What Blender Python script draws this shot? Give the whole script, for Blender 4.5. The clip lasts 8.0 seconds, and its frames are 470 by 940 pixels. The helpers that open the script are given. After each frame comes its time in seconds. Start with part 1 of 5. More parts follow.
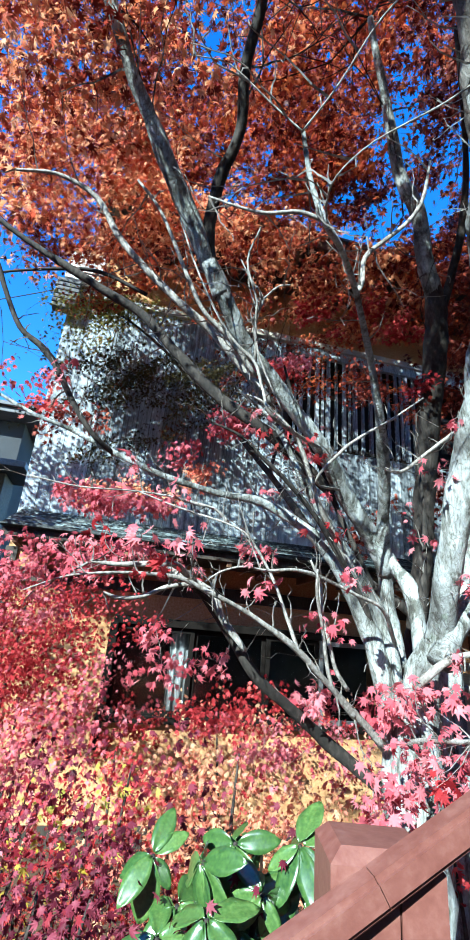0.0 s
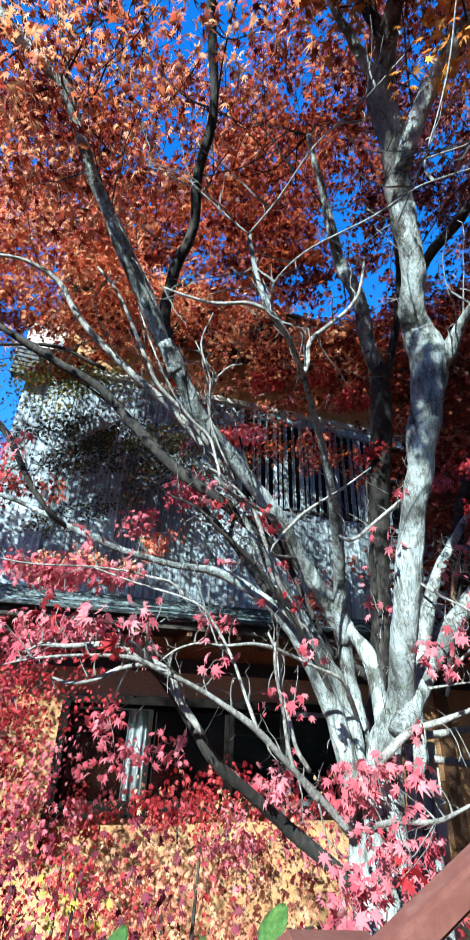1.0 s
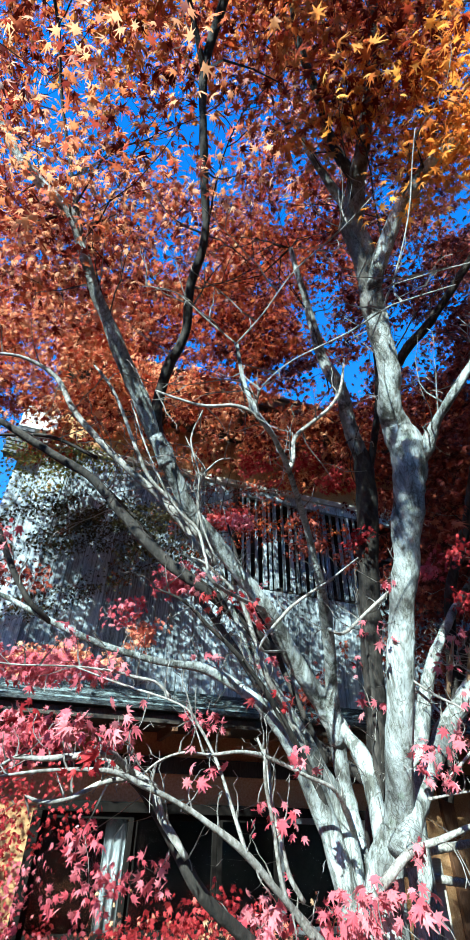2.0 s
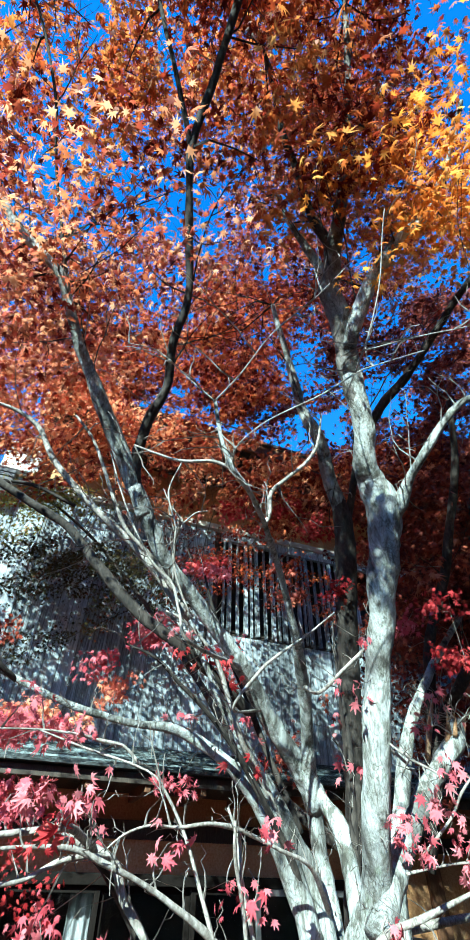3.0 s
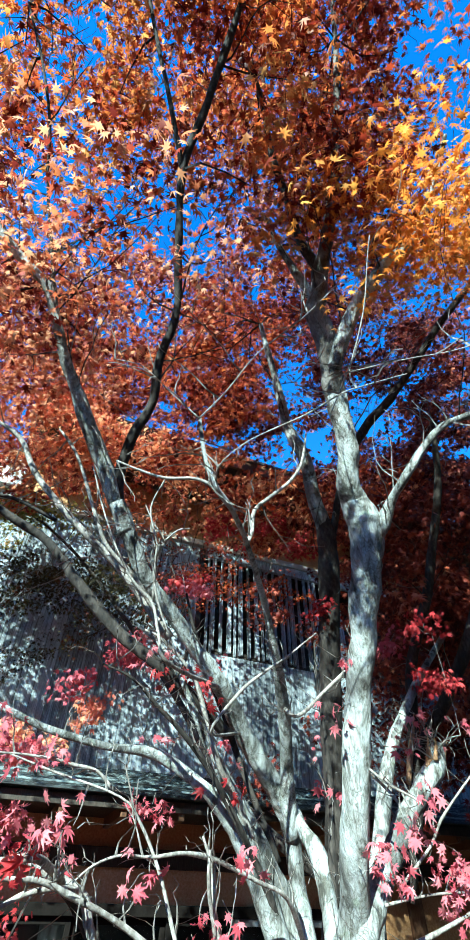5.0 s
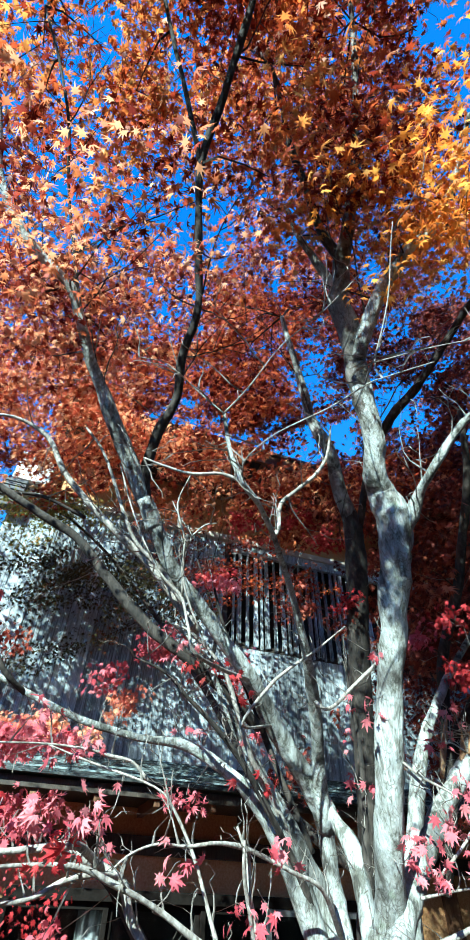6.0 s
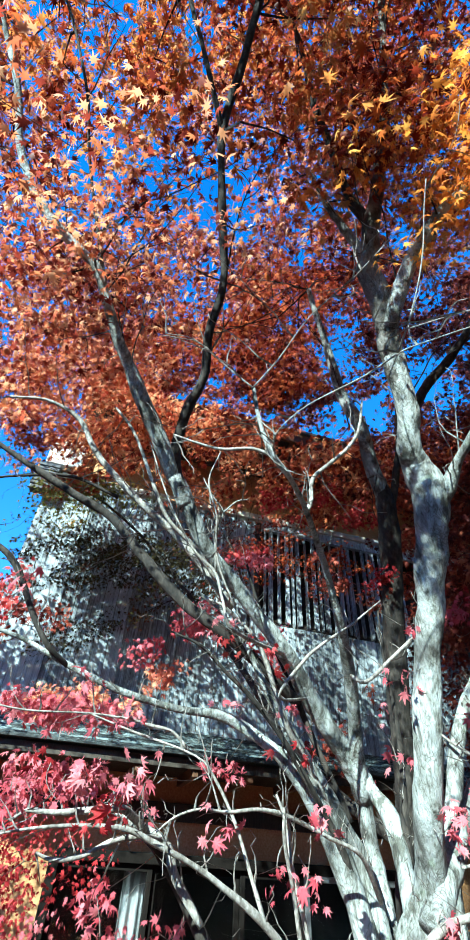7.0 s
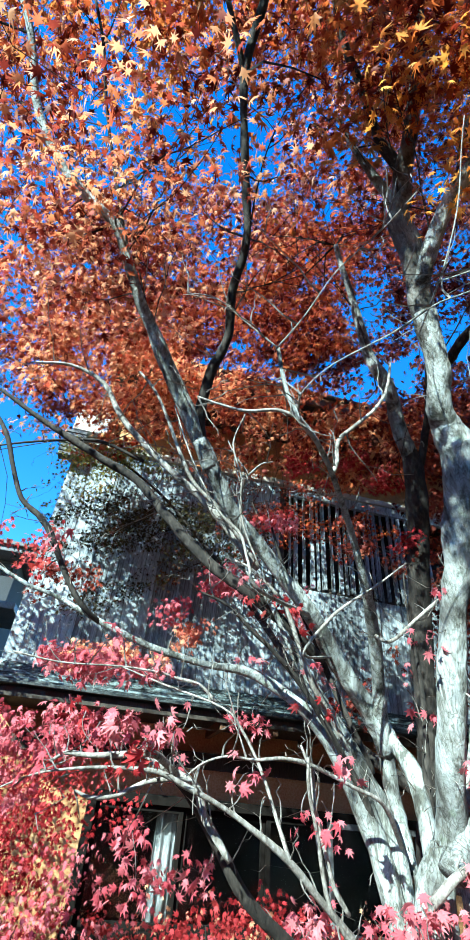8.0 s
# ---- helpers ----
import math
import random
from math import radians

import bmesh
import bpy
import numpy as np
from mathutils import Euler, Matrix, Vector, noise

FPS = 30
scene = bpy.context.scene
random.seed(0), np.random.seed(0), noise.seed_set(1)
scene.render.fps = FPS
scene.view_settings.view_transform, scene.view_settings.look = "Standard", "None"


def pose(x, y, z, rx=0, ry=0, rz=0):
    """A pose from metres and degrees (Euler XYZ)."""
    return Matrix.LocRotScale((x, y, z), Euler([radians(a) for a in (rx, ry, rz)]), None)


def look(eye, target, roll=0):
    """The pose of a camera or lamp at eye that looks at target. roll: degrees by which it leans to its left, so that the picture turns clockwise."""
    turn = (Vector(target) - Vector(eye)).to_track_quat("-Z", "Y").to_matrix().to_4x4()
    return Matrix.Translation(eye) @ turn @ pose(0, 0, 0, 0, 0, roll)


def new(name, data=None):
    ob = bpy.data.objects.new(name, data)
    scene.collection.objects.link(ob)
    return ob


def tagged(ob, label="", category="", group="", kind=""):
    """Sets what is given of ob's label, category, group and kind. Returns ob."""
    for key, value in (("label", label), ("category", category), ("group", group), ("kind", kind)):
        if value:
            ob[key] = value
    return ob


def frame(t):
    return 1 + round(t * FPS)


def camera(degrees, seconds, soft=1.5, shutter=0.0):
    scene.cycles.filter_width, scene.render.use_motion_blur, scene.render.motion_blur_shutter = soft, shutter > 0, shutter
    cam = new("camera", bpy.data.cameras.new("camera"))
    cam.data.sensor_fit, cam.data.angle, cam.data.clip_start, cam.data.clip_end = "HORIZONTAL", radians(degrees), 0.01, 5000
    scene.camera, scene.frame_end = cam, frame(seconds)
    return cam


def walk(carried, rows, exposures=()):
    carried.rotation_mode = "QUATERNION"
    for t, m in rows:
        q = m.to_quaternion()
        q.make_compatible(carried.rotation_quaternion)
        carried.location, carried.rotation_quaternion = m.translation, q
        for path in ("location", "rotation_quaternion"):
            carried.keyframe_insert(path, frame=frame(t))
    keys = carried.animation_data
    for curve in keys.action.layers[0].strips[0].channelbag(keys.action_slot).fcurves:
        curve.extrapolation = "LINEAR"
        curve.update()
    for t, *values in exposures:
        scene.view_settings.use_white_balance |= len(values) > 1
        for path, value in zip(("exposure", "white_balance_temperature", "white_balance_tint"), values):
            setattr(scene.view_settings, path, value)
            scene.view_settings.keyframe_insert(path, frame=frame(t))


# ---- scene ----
cam = camera(53.0, 8.0, soft=0.8, shutter=0.15)
PATH = [
    (0, (0.234, 0.652, 1.805), (0.636, 2.48, 2.51), 4.8),
    (0.5, (0.242, 0.643, 1.814), (0.758, 2.431, 2.548), 4.0),
    (1, (0.24, 0.613, 1.828), (0.757, 2.298, 2.774), 2.0),
    (1.5, (0.225, 0.569, 1.853), (0.681, 2.13, 3.018), 1.9),
    (1.7, (0.224, 0.566, 1.857), (0.695, 2.104, 3.046), 1.7),
    (2.8, (0.235, 0.525, 1.878), (0.758, 1.946, 3.186), 0.8),
    (3, (0.235, 0.518, 1.883), (0.755, 1.902, 3.23), 0.9),
    (3.5, (0.238, 0.511, 1.89), (0.773, 1.842, 3.283), 0.5),
    (4, (0.24, 0.507, 1.89), (0.786, 1.818, 3.299), 0.2),
    (5.5, (0.246, 0.514, 1.891), (0.8, 1.845, 3.277), 0.8),
    (6, (0.237, 0.514, 1.89), (0.706, 1.886, 3.267), 2.0),
    (6.5, (0.236, 0.526, 1.888), (0.649, 1.946, 3.234), 2.8),
    (7, (0.235, 0.535, 1.884), (0.611, 1.995, 3.197), 3.6),
    (7.5, (0.238, 0.544, 1.878), (0.564, 2.093, 3.101), 4.8),
    (8, (0.239, 0.546, 1.877), (0.545, 2.119, 3.074), 5.4),
]
walk(cam, [(t, look(eye, target, roll)) for t, eye, target, roll in PATH],
     [(0, 1.76, 5600, -8), (1, 1.67, 5600, -9), (1.5, 1.70, 5600, -10), (3, 1.88, 5650, -17), (8, 1.87, 5650, -16)])

# ---- world, sun, exposure ----
SUN = Vector((-0.600, -0.645, 0.475)).normalized()
world = bpy.data.worlds.new("sky")
scene.world = world
world.use_nodes = True
wn = world.node_tree.nodes
sky = wn.new("ShaderNodeTexSky")
sky.sky_type = "NISHITA"
sky.sun_disc = False
sky.sun_elevation = math.asin(SUN.z)
sky.sun_rotation = math.atan2(SUN.x, SUN.y)
sky.altitude, sky.air_density, sky.dust_density, sky.ozone_density = 300, 1.1, 0.0, 3.4
wn["Background"].inputs["Strength"].default_value = 0.15
deep = wn.new("ShaderNodeHueSaturation")
deep.inputs["Saturation"].default_value = 1.3
deep.inputs["Hue"].default_value = 0.515
world.node_tree.links.new(sky.outputs["Color"], deep.inputs["Color"])
world.node_tree.links.new(deep.outputs["Color"], wn["Background"].inputs["Color"])
sun = new("sun", bpy.data.lights.new("sun", "SUN"))
sun.data.energy, sun.data.angle, sun.data.color = 5.0, radians(0.53), (1.0, 0.965, 0.915)
sun.matrix_world = look((0, 0, 0), -SUN)


# ---- materials ----
def tree_of(name):
    m = bpy.data.materials.new(name)
    m.use_nodes = True
    return m, m.node_tree.nodes, m.node_tree.links, m.node_tree.nodes["Principled BSDF"]


def node(ns, kind, **values):
    n = ns.new("ShaderNode" + kind)
    for k, v in values.items():
        n.inputs[k.replace("_", " ")].default_value = v
    return n


def ramp(ns, stops):
    r = ns.new("ShaderNodeValToRGB")
    r.color_ramp.interpolation = "LINEAR"
    while len(r.color_ramp.elements) < len(stops):
        r.color_ramp.elements.new(0.5)
    for e, (p, c) in zip(r.color_ramp.elements, stops):
        e.position, e.color = p, (*c, 1)
    return r


def surface(name, stops, scale, stretch=(1, 1, 1), rough=0.8, bump=0.3, fine=8.0, metal=0.0, per_piece=0.0, detail=6.0):
    """A two-scale mottled surface, with relief."""
    m, ns, ln, b = tree_of(name)
    co = ns.new("ShaderNodeTexCoord")
    mp = node(ns, "Mapping", Scale=stretch)
    ln.new(co.outputs["Object"], mp.inputs["Vector"])
    big = node(ns, "TexNoise", Scale=scale, Detail=detail, Roughness=0.62)
    small = node(ns, "TexNoise", Scale=scale * fine, Detail=4.0, Roughness=0.6)
    ln.new(mp.outputs["Vector"], big.inputs["Vector"])
    ln.new(mp.outputs["Vector"], small.inputs["Vector"])
    mix = ns.new("ShaderNodeMath")
    mix.operation = "MULTIPLY_ADD"
    mix.inputs[1].default_value = 0.55
    ln.new(small.outputs["Fac"], mix.inputs[0])
    half = ns.new("ShaderNodeMath")
    half.operation = "MULTIPLY"
    half.inputs[1].default_value = 0.45
    ln.new(big.outputs["Fac"], half.inputs[0])
    ln.new(half.outputs[0], mix.inputs[2])
    last = mix
    if per_piece:
        info = ns.new("ShaderNodeObjectInfo")
        off = ns.new("ShaderNodeMath")
        off.operation = "MULTIPLY_ADD"
        off.inputs[1].default_value = per_piece
        ln.new(info.outputs["Random"], off.inputs[0])
        ln.new(mix.outputs[0], off.inputs[2])
        sub = ns.new("ShaderNodeMath")
        sub.operation = "SUBTRACT"
        sub.inputs[1].default_value = per_piece / 2
        ln.new(off.outputs[0], sub.inputs[0])
        last = sub
    r = ramp(ns, stops)
    ln.new(last.outputs[0], r.inputs["Fac"])
    ln.new(r.outputs["Color"], b.inputs["Base Color"])
    b.inputs["Roughness"].default_value = rough
    b.inputs["Metallic"].default_value = metal
    bp = node(ns, "Bump", Strength=bump, Distance=0.01)
    ln.new(last.outputs[0], bp.inputs["Height"])
    ln.new(bp.outputs["Normal"], b.inputs["Normal"])
    return m


def leaf_material(name, stops, joined=True, gloss=0.5, through_light=0.45):
    """Thin leaf: each one takes its own hue, light passes through it."""
    m, ns, ln, b = tree_of(name)
    if joined:
        rnd = ns.new("ShaderNodeNewGeometry").outputs["Random Per Island"]
    else:
        rnd = ns.new("ShaderNodeObjectInfo").outputs["Random"]
    r = ramp(ns, stops)
    co = ns.new("ShaderNodeTexCoord")
    drift = node(ns, "TexNoise", Scale=2.6, Detail=2.0)
    ln.new(co.outputs["Object"], drift.inputs["Vector"])
    patch = node(ns, "MapRange")
    patch.inputs["From Min"].default_value, patch.inputs["From Max"].default_value = 0.3, 0.7
    patch.inputs["To Min"].default_value, patch.inputs["To Max"].default_value = -0.45, 0.6
    ln.new(drift.outputs["Fac"], patch.inputs["Value"])
    own = ns.new("ShaderNodeMath")
    own.operation = "MULTIPLY_ADD"
    own.inputs[1].default_value = 0.75
    ln.new(rnd, own.inputs[0])
    if joined:
        ln.new(patch.outputs["Result"], own.inputs[2])
    ln.new(own.outputs[0], r.inputs["Fac"])
    n1 = node(ns, "TexNoise", Scale=60.0, Detail=3.0)
    ln.new(co.outputs["Object"], n1.inputs["Vector"])
    hsv = node(ns, "HueSaturation")
    mr = node(ns, "MapRange")
    mr.inputs["To Min"].default_value, mr.inputs["To Max"].default_value = 0.72, 1.22
    ln.new(n1.outputs["Fac"], mr.inputs["Value"])
    hsv.inputs["Saturation"].default_value = 0.98
    ln.new(mr.outputs["Result"], hsv.inputs["Value"])
    ln.new(r.outputs["Color"], hsv.inputs["Color"])
    b.inputs["Roughness"].default_value = gloss
    b.inputs["Specular IOR Level"].default_value = 0.2
    ln.new(hsv.outputs["Color"], b.inputs["Base Color"])
    tr = ns.new("ShaderNodeBsdfTranslucent")
    ln.new(hsv.outputs["Color"], tr.inputs["Color"])
    mx = node(ns, "MixShader", Fac=through_light)
    ln.new(b.outputs[0], mx.inputs[1])
    ln.new(tr.outputs[0], mx.inputs[2])
    ln.new(mx.outputs[0], ns["Material Output"].inputs["Surface"])
    return m


PALETTES = {
    "scarlet": [(0.00, (0.087, 0.008, 0.006)), (0.24, (0.222, 0.023, 0.010)), (0.44, (0.436, 0.064, 0.021)), (0.75, (0.570, 0.161, 0.038)), (1.00, (0.396, 0.049, 0.023))],
    "coral": [(0.00, (0.149, 0.018, 0.012)), (0.24, (0.372, 0.054, 0.029)), (0.42, (0.725, 0.231, 0.086)), (0.75, (0.818, 0.451, 0.233)), (1.00, (0.613, 0.109, 0.052))],
    "orange": [(0.00, (0.110, 0.010, 0.006)), (0.24, (0.271, 0.032, 0.010)), (0.39, (0.455, 0.084, 0.018)), (0.75, (0.587, 0.200, 0.039)), (1.00, (0.594, 0.278, 0.071))],
    "amber": [(0.00, (0.651, 0.167, 0.016)), (0.40, (0.763, 0.282, 0.031)), (0.80, (0.800, 0.422, 0.081)), (1.00, (0.632, 0.167, 0.023))],
    # deep red kept darker, so the colour itself carries the crown's shade
    "crimson_shade": [(0.0, (0.055, 0.007, 0.006)), (0.45, (0.165, 0.024, 0.016)), (0.8, (0.340, 0.070, 0.038)), (1.0, (0.400, 0.130, 0.070))],
    "red": [(0.0, (0.220, 0.009, 0.015)), (0.5, (0.470, 0.032, 0.042)), (0.85, (0.600, 0.075, 0.082)), (1.0, (0.600, 0.120, 0.100))],
    "pink": [(0.0, (0.460, 0.062, 0.090)), (0.35, (0.600, 0.135, 0.178)), (0.8, (0.690, 0.270, 0.300)), (1.0, (0.540, 0.080, 0.115))],
    "peach": [(0.0, (0.680, 0.200, 0.140)), (0.5, (0.760, 0.390, 0.220)), (0.8, (0.780, 0.500, 0.300)), (1.0, (0.660, 0.150, 0.150))],
    "plum": [(0.0, (0.060, 0.006, 0.016)), (0.45, (0.170, 0.018, 0.042)), (0.8, (0.350, 0.078, 0.120)), (1.0, (0.300, 0.024, 0.040))],
    # olive leaves with their shade put into the colour
    "olive_shade": [(0.0, (0.020, 0.016, 0.007)), (0.5, (0.042, 0.035, 0.014)), (0.8, (0.075, 0.062, 0.021)), (1.0, (0.125, 0.042, 0.020))],
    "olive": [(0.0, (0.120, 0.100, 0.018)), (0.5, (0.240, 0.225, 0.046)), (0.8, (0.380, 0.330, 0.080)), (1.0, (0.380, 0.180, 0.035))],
    "yellow": [(0.0, (0.480, 0.360, 0.032)), (0.5, (0.640, 0.560, 0.110)), (1.0, (0.380, 0.420, 0.066))],
}
# the darkened red also lets less light through, to stay in shade
LEAF = {k: leaf_material("leaf_" + k, v, through_light=0.58 if k in ("orange", "amber", "yellow") else 0.3 if k == "crimson_shade" else 0.48) for k, v in PALETTES.items()}
LEAF_ONE = {k: leaf_material("single_leaf_" + k, v, joined=False) for k, v in PALETTES.items() if k in ("pink", "peach", "plum", "red", "yellow", "crimson_shade", "amber")}



def bark_material(name, shade):
    """Pale grey maple bark: long cracks, dark stains, painted leaf-shadow blotches, lichen spots and fine cross lines.
    """
    m, ns, ln, b = tree_of(name)
    co = ns.new("ShaderNodeTexCoord")

    def field(scale, stretch, detail=5.0, rough=0.65):
        mp = node(ns, "Mapping", Scale=stretch)
        ln.new(co.outputs["Object"], mp.inputs["Vector"])
        n = node(ns, "TexNoise", Scale=scale, Detail=detail, Roughness=rough)
        ln.new(mp.outputs["Vector"], n.inputs["Vector"])
        return n.outputs["Fac"]

    def mult(a, c, colour=True):
        x = ns.new("ShaderNodeMix")
        x.data_type, x.blend_type = "RGBA", "MULTIPLY"
        x.inputs[0].default_value = 1.0
        ln.new(a, x.inputs[6])
        ln.new(c, x.inputs[7])
        return x.outputs[2]
    base = ramp(ns, shade)
    ln.new(field(6.0, (1, 1, 0.7)), base.inputs["Fac"])
    crack = ramp(ns, [(0.38, (0.34, 0.32, 0.29)), (0.46, (0.80, 0.79, 0.76)), (0.54, (1, 1, 1))])
    f_crack = field(32.0, (1, 1, 0.10), 7.0, 0.72)
    ln.new(f_crack, crack.inputs["Fac"])
    lines = ramp(ns, [(0.34, (0.66, 0.64, 0.62)), (0.46, (1, 1, 1))])
    f_line = field(30.0, (1.1, 1.1, 0.45), 5.0)
    ln.new(f_line, lines.inputs["Fac"])
    spots = ramp(ns, [(0.60, (1, 1, 1)), (0.68, (0.86, 0.95, 0.80))])
    ln.new(field(16.0, (1, 1, 1)), spots.inputs["Fac"])
    mp = node(ns, "Mapping", Scale=(1, 1, 0.11))
    warp = node(ns, "TexNoise", Scale=9.0, Detail=3.0)
    ln.new(co.outputs["Object"], warp.inputs["Vector"])
    bent = ns.new("ShaderNodeVectorMath")
    bent.operation = "MULTIPLY_ADD"
    bent.inputs[1].default_value = (0.09, 0.09, 0.05)
    ln.new(warp.outputs["Color"], bent.inputs[0])
    ln.new(co.outputs["Object"], bent.inputs[2])
    ln.new(bent.outputs["Vector"], mp.inputs["Vector"])
    cell = node(ns, "TexVoronoi", Scale=85.0)
    cell.feature = "DISTANCE_TO_EDGE"
    ln.new(mp.outputs["Vector"], cell.inputs["Vector"])
    gap = ramp(ns, [(0.0, (0.30, 0.28, 0.25)), (0.03, (0.70, 0.68, 0.65)), (0.10, (1, 1, 1))])
    ln.new(cell.outputs["Distance"], gap.inputs["Fac"])
    patchy = ramp(ns, [(0.42, (1, 1, 1)), (0.56, (0, 0, 0))])
    ln.new(field(7.0, (1, 1, 0.5)), patchy.inputs["Fac"])
    fissure = ns.new("ShaderNodeMix")
    fissure.data_type = "RGBA"
    ln.new(patchy.outputs["Color"], fissure.inputs[0])
    ln.new(gap.outputs["Color"], fissure.inputs[6])
    fissure.inputs[7].default_value = (1, 1, 1, 1)
    # leaf shadows put into the bark colour as dark blotches
    leaf_shadow = ramp(ns, [(0.37, (0.26, 0.25, 0.22)), (0.45, (0.82, 0.82, 0.80)), (0.50, (1, 1, 1))])
    ln.new(field(19.0, (1, 1, 0.42), 6.0, 0.7), leaf_shadow.inputs["Fac"])
    colour = mult(mult(mult(mult(mult(base.outputs["Color"], leaf_shadow.outputs["Color"]), crack.outputs["Color"]), lines.outputs["Color"]), spots.outputs["Color"]), fissure.outputs[2])
    ln.new(colour, b.inputs["Base Color"])
    b.inputs["Roughness"].default_value = 0.85
    add = ns.new("ShaderNodeMath")
    add.operation = "ADD"
    ln.new(f_crack, add.inputs[0])
    ln.new(f_line, add.inputs[1])
    bp = node(ns, "Bump", Strength=1.0, Distance=0.012)
    ln.new(add.outputs[0], bp.inputs["Height"])
    ln.new(bp.outputs["Normal"], b.inputs["Normal"])
    return m


BARK = bark_material("bark", [(0.36, (0.100, 0.102, 0.100)), (0.47, (0.290, 0.310, 0.308)), (0.61, (0.455, 0.492, 0.497))])
# rougher brown copy of the bark, darkened to hold the crown's shade
BARK_ROUGH_SHADED = bark_material("rough_shaded_bark", [(0.38, (0.040, 0.036, 0.031)), (0.49, (0.120, 0.110, 0.098)), (0.62, (0.280, 0.278, 0.265))])
# near-black bark: limb shade put into the colour; bush stems share it
BARK_DARK_SHADED = surface("dark_shaded_bark", [(0.38, (0.007, 0.006, 0.005)), (0.5, (0.019, 0.015, 0.012)), (0.66, (0.062, 0.053, 0.045))], 10.0, (1, 1, 0.4), 0.9, 0.8, 7.0)
TWIG = surface("twig_bark", [(0.35, (0.080, 0.070, 0.060)), (0.5, (0.230, 0.215, 0.195)), (0.66, (0.430, 0.420, 0.395))], 14.0, (1, 1, 0.5), 0.8, 0.4)
TORN = surface("torn_wood", [(0.34, (0.10, 0.05, 0.022)), (0.5, (0.26, 0.14, 0.065)), (0.66, (0.42, 0.31, 0.20))], 18.0, (3, 3, 0.3), 0.85, 0.6)
PLASTER = surface("ochre_plaster", [(0.30, (0.250, 0.110, 0.040)), (0.5, (0.450, 0.250, 0.112)), (0.7, (0.580, 0.410, 0.230))], 1.6, (1, 1, 1), 0.92, 0.35, 30.0)
PLANK = surface("weathered_plank", [(0.30, (0.026, 0.029, 0.032)), (0.42, (0.120, 0.139, 0.154)), (0.54, (0.345, 0.394, 0.430)), (0.70, (0.525, 0.595, 0.650))], 5.0, (5, 1, 0.35), 0.8, 0.6, 9.0, per_piece=0.14)
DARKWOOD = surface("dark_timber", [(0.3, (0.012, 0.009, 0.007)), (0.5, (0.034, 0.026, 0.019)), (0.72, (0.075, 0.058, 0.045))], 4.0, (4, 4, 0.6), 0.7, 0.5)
BROWNWOOD = surface("brown_timber", [(0.3, (0.075, 0.034, 0.017)), (0.5, (0.135, 0.064, 0.030)), (0.72, (0.195, 0.105, 0.053))], 4.0, (4, 4, 0.6), 0.75, 0.4)
WHITEWALL = surface("white_plaster", [(0.3, (0.560, 0.550, 0.510)), (0.6, (0.780, 0.770, 0.730))], 6.0, rough=0.9, bump=0.25, fine=12)
PALEWOOD = surface("pale_timber", [(0.3, (0.300, 0.270, 0.225)), (0.5, (0.450, 0.420, 0.360)), (0.72, (0.540, 0.517, 0.465))], 4.0, (0.6, 4, 4), 0.7, 0.4)
# lit streaks and leaf shadows are put into the slate's streaked colour
SLATE = surface("slate_course", [(0.40, (0.008, 0.011, 0.012)), (0.49, (0.040, 0.053, 0.055)), (0.58, (0.240, 0.305, 0.312))], 4.0, (1.3, 9, 9), 0.5, 0.6, 7.0, per_piece=0.2)
RAILPAINT = surface("rail_paint", [(0.30, (0.105, 0.034, 0.027)), (0.5, (0.150, 0.057, 0.045)), (0.72, (0.217, 0.105, 0.086))], 5.0, (1, 1, 1), 0.5, 0.15, 10.0)
ALUMINIUM = surface("dull_aluminium", [(0.3, (0.240, 0.255, 0.270)), (0.6, (0.390, 0.405, 0.420))], 8.0, rough=0.4, bump=0.05, metal=0.7)
BRONZE = surface("bronze_frame", [(0.3, (0.004, 0.0035, 0.003)), (0.6, (0.010, 0.008, 0.007))], 8.0, rough=0.7, bump=0.05)
BRONZE.node_tree.nodes["Principled BSDF"].inputs["Specular IOR Level"].default_value = 0.08
CURTAIN = surface("curtain_cloth", [(0.3, (0.068, 0.071, 0.075)), (0.6, (0.128, 0.131, 0.135))], 5.0, (6, 1, 0.4), 0.9, 0.3)
GROUND = surface("leafy_soil", [(0.30, (0.024, 0.016, 0.011)), (0.48, (0.060, 0.036, 0.021)), (0.6, (0.110, 0.058, 0.028)), (0.72, (0.180, 0.105, 0.052))], 2.5, rough=0.95, bump=0.8, fine=14.0)
TILE = surface("roof_tile", [(0.3, (0.034, 0.035, 0.038)), (0.5, (0.064, 0.066, 0.069)), (0.7, (0.112, 0.112, 0.116))], 4.0, rough=0.5, bump=0.3, per_piece=0.1)
# grey render made far darker: the wall's shade is in its colour
GREYWALL_SHADED = surface("grey_render_shaded", [(0.3, (0.020, 0.023, 0.026)), (0.6, (0.038, 0.043, 0.049))], 1.5, rough=0.9, bump=0.2, fine=25)
# near-black that stands for unlit room depth; the cable borrows it
SHADE_BLACK = surface("shade_black", [(0.3, (0.009, 0.008, 0.007)), (0.6, (0.022, 0.020, 0.018))], 2.0, rough=0.9, bump=0.1)
GREEN = surface("glossy_green_leaf", [(0.30, (0.020, 0.055, 0.016)), (0.5, (0.052, 0.108, 0.026)), (0.7, (0.110, 0.185, 0.050))], 4.0, rough=0.30, bump=0.015, fine=3.0, per_piece=0.22)
GREEN.node_tree.nodes["Principled BSDF"].inputs["Specular IOR Level"].default_value = 0.9


def glass_material():
    m, ns, ln, b = tree_of("window_glass")
    b.inputs["Base Color"].default_value = (0.9, 0.95, 0.97, 1)
    b.inputs["Roughness"].default_value = 0.03
    b.inputs["Transmission Weight"].default_value = 1.0
    b.inputs["IOR"].default_value = 1.45
    return m


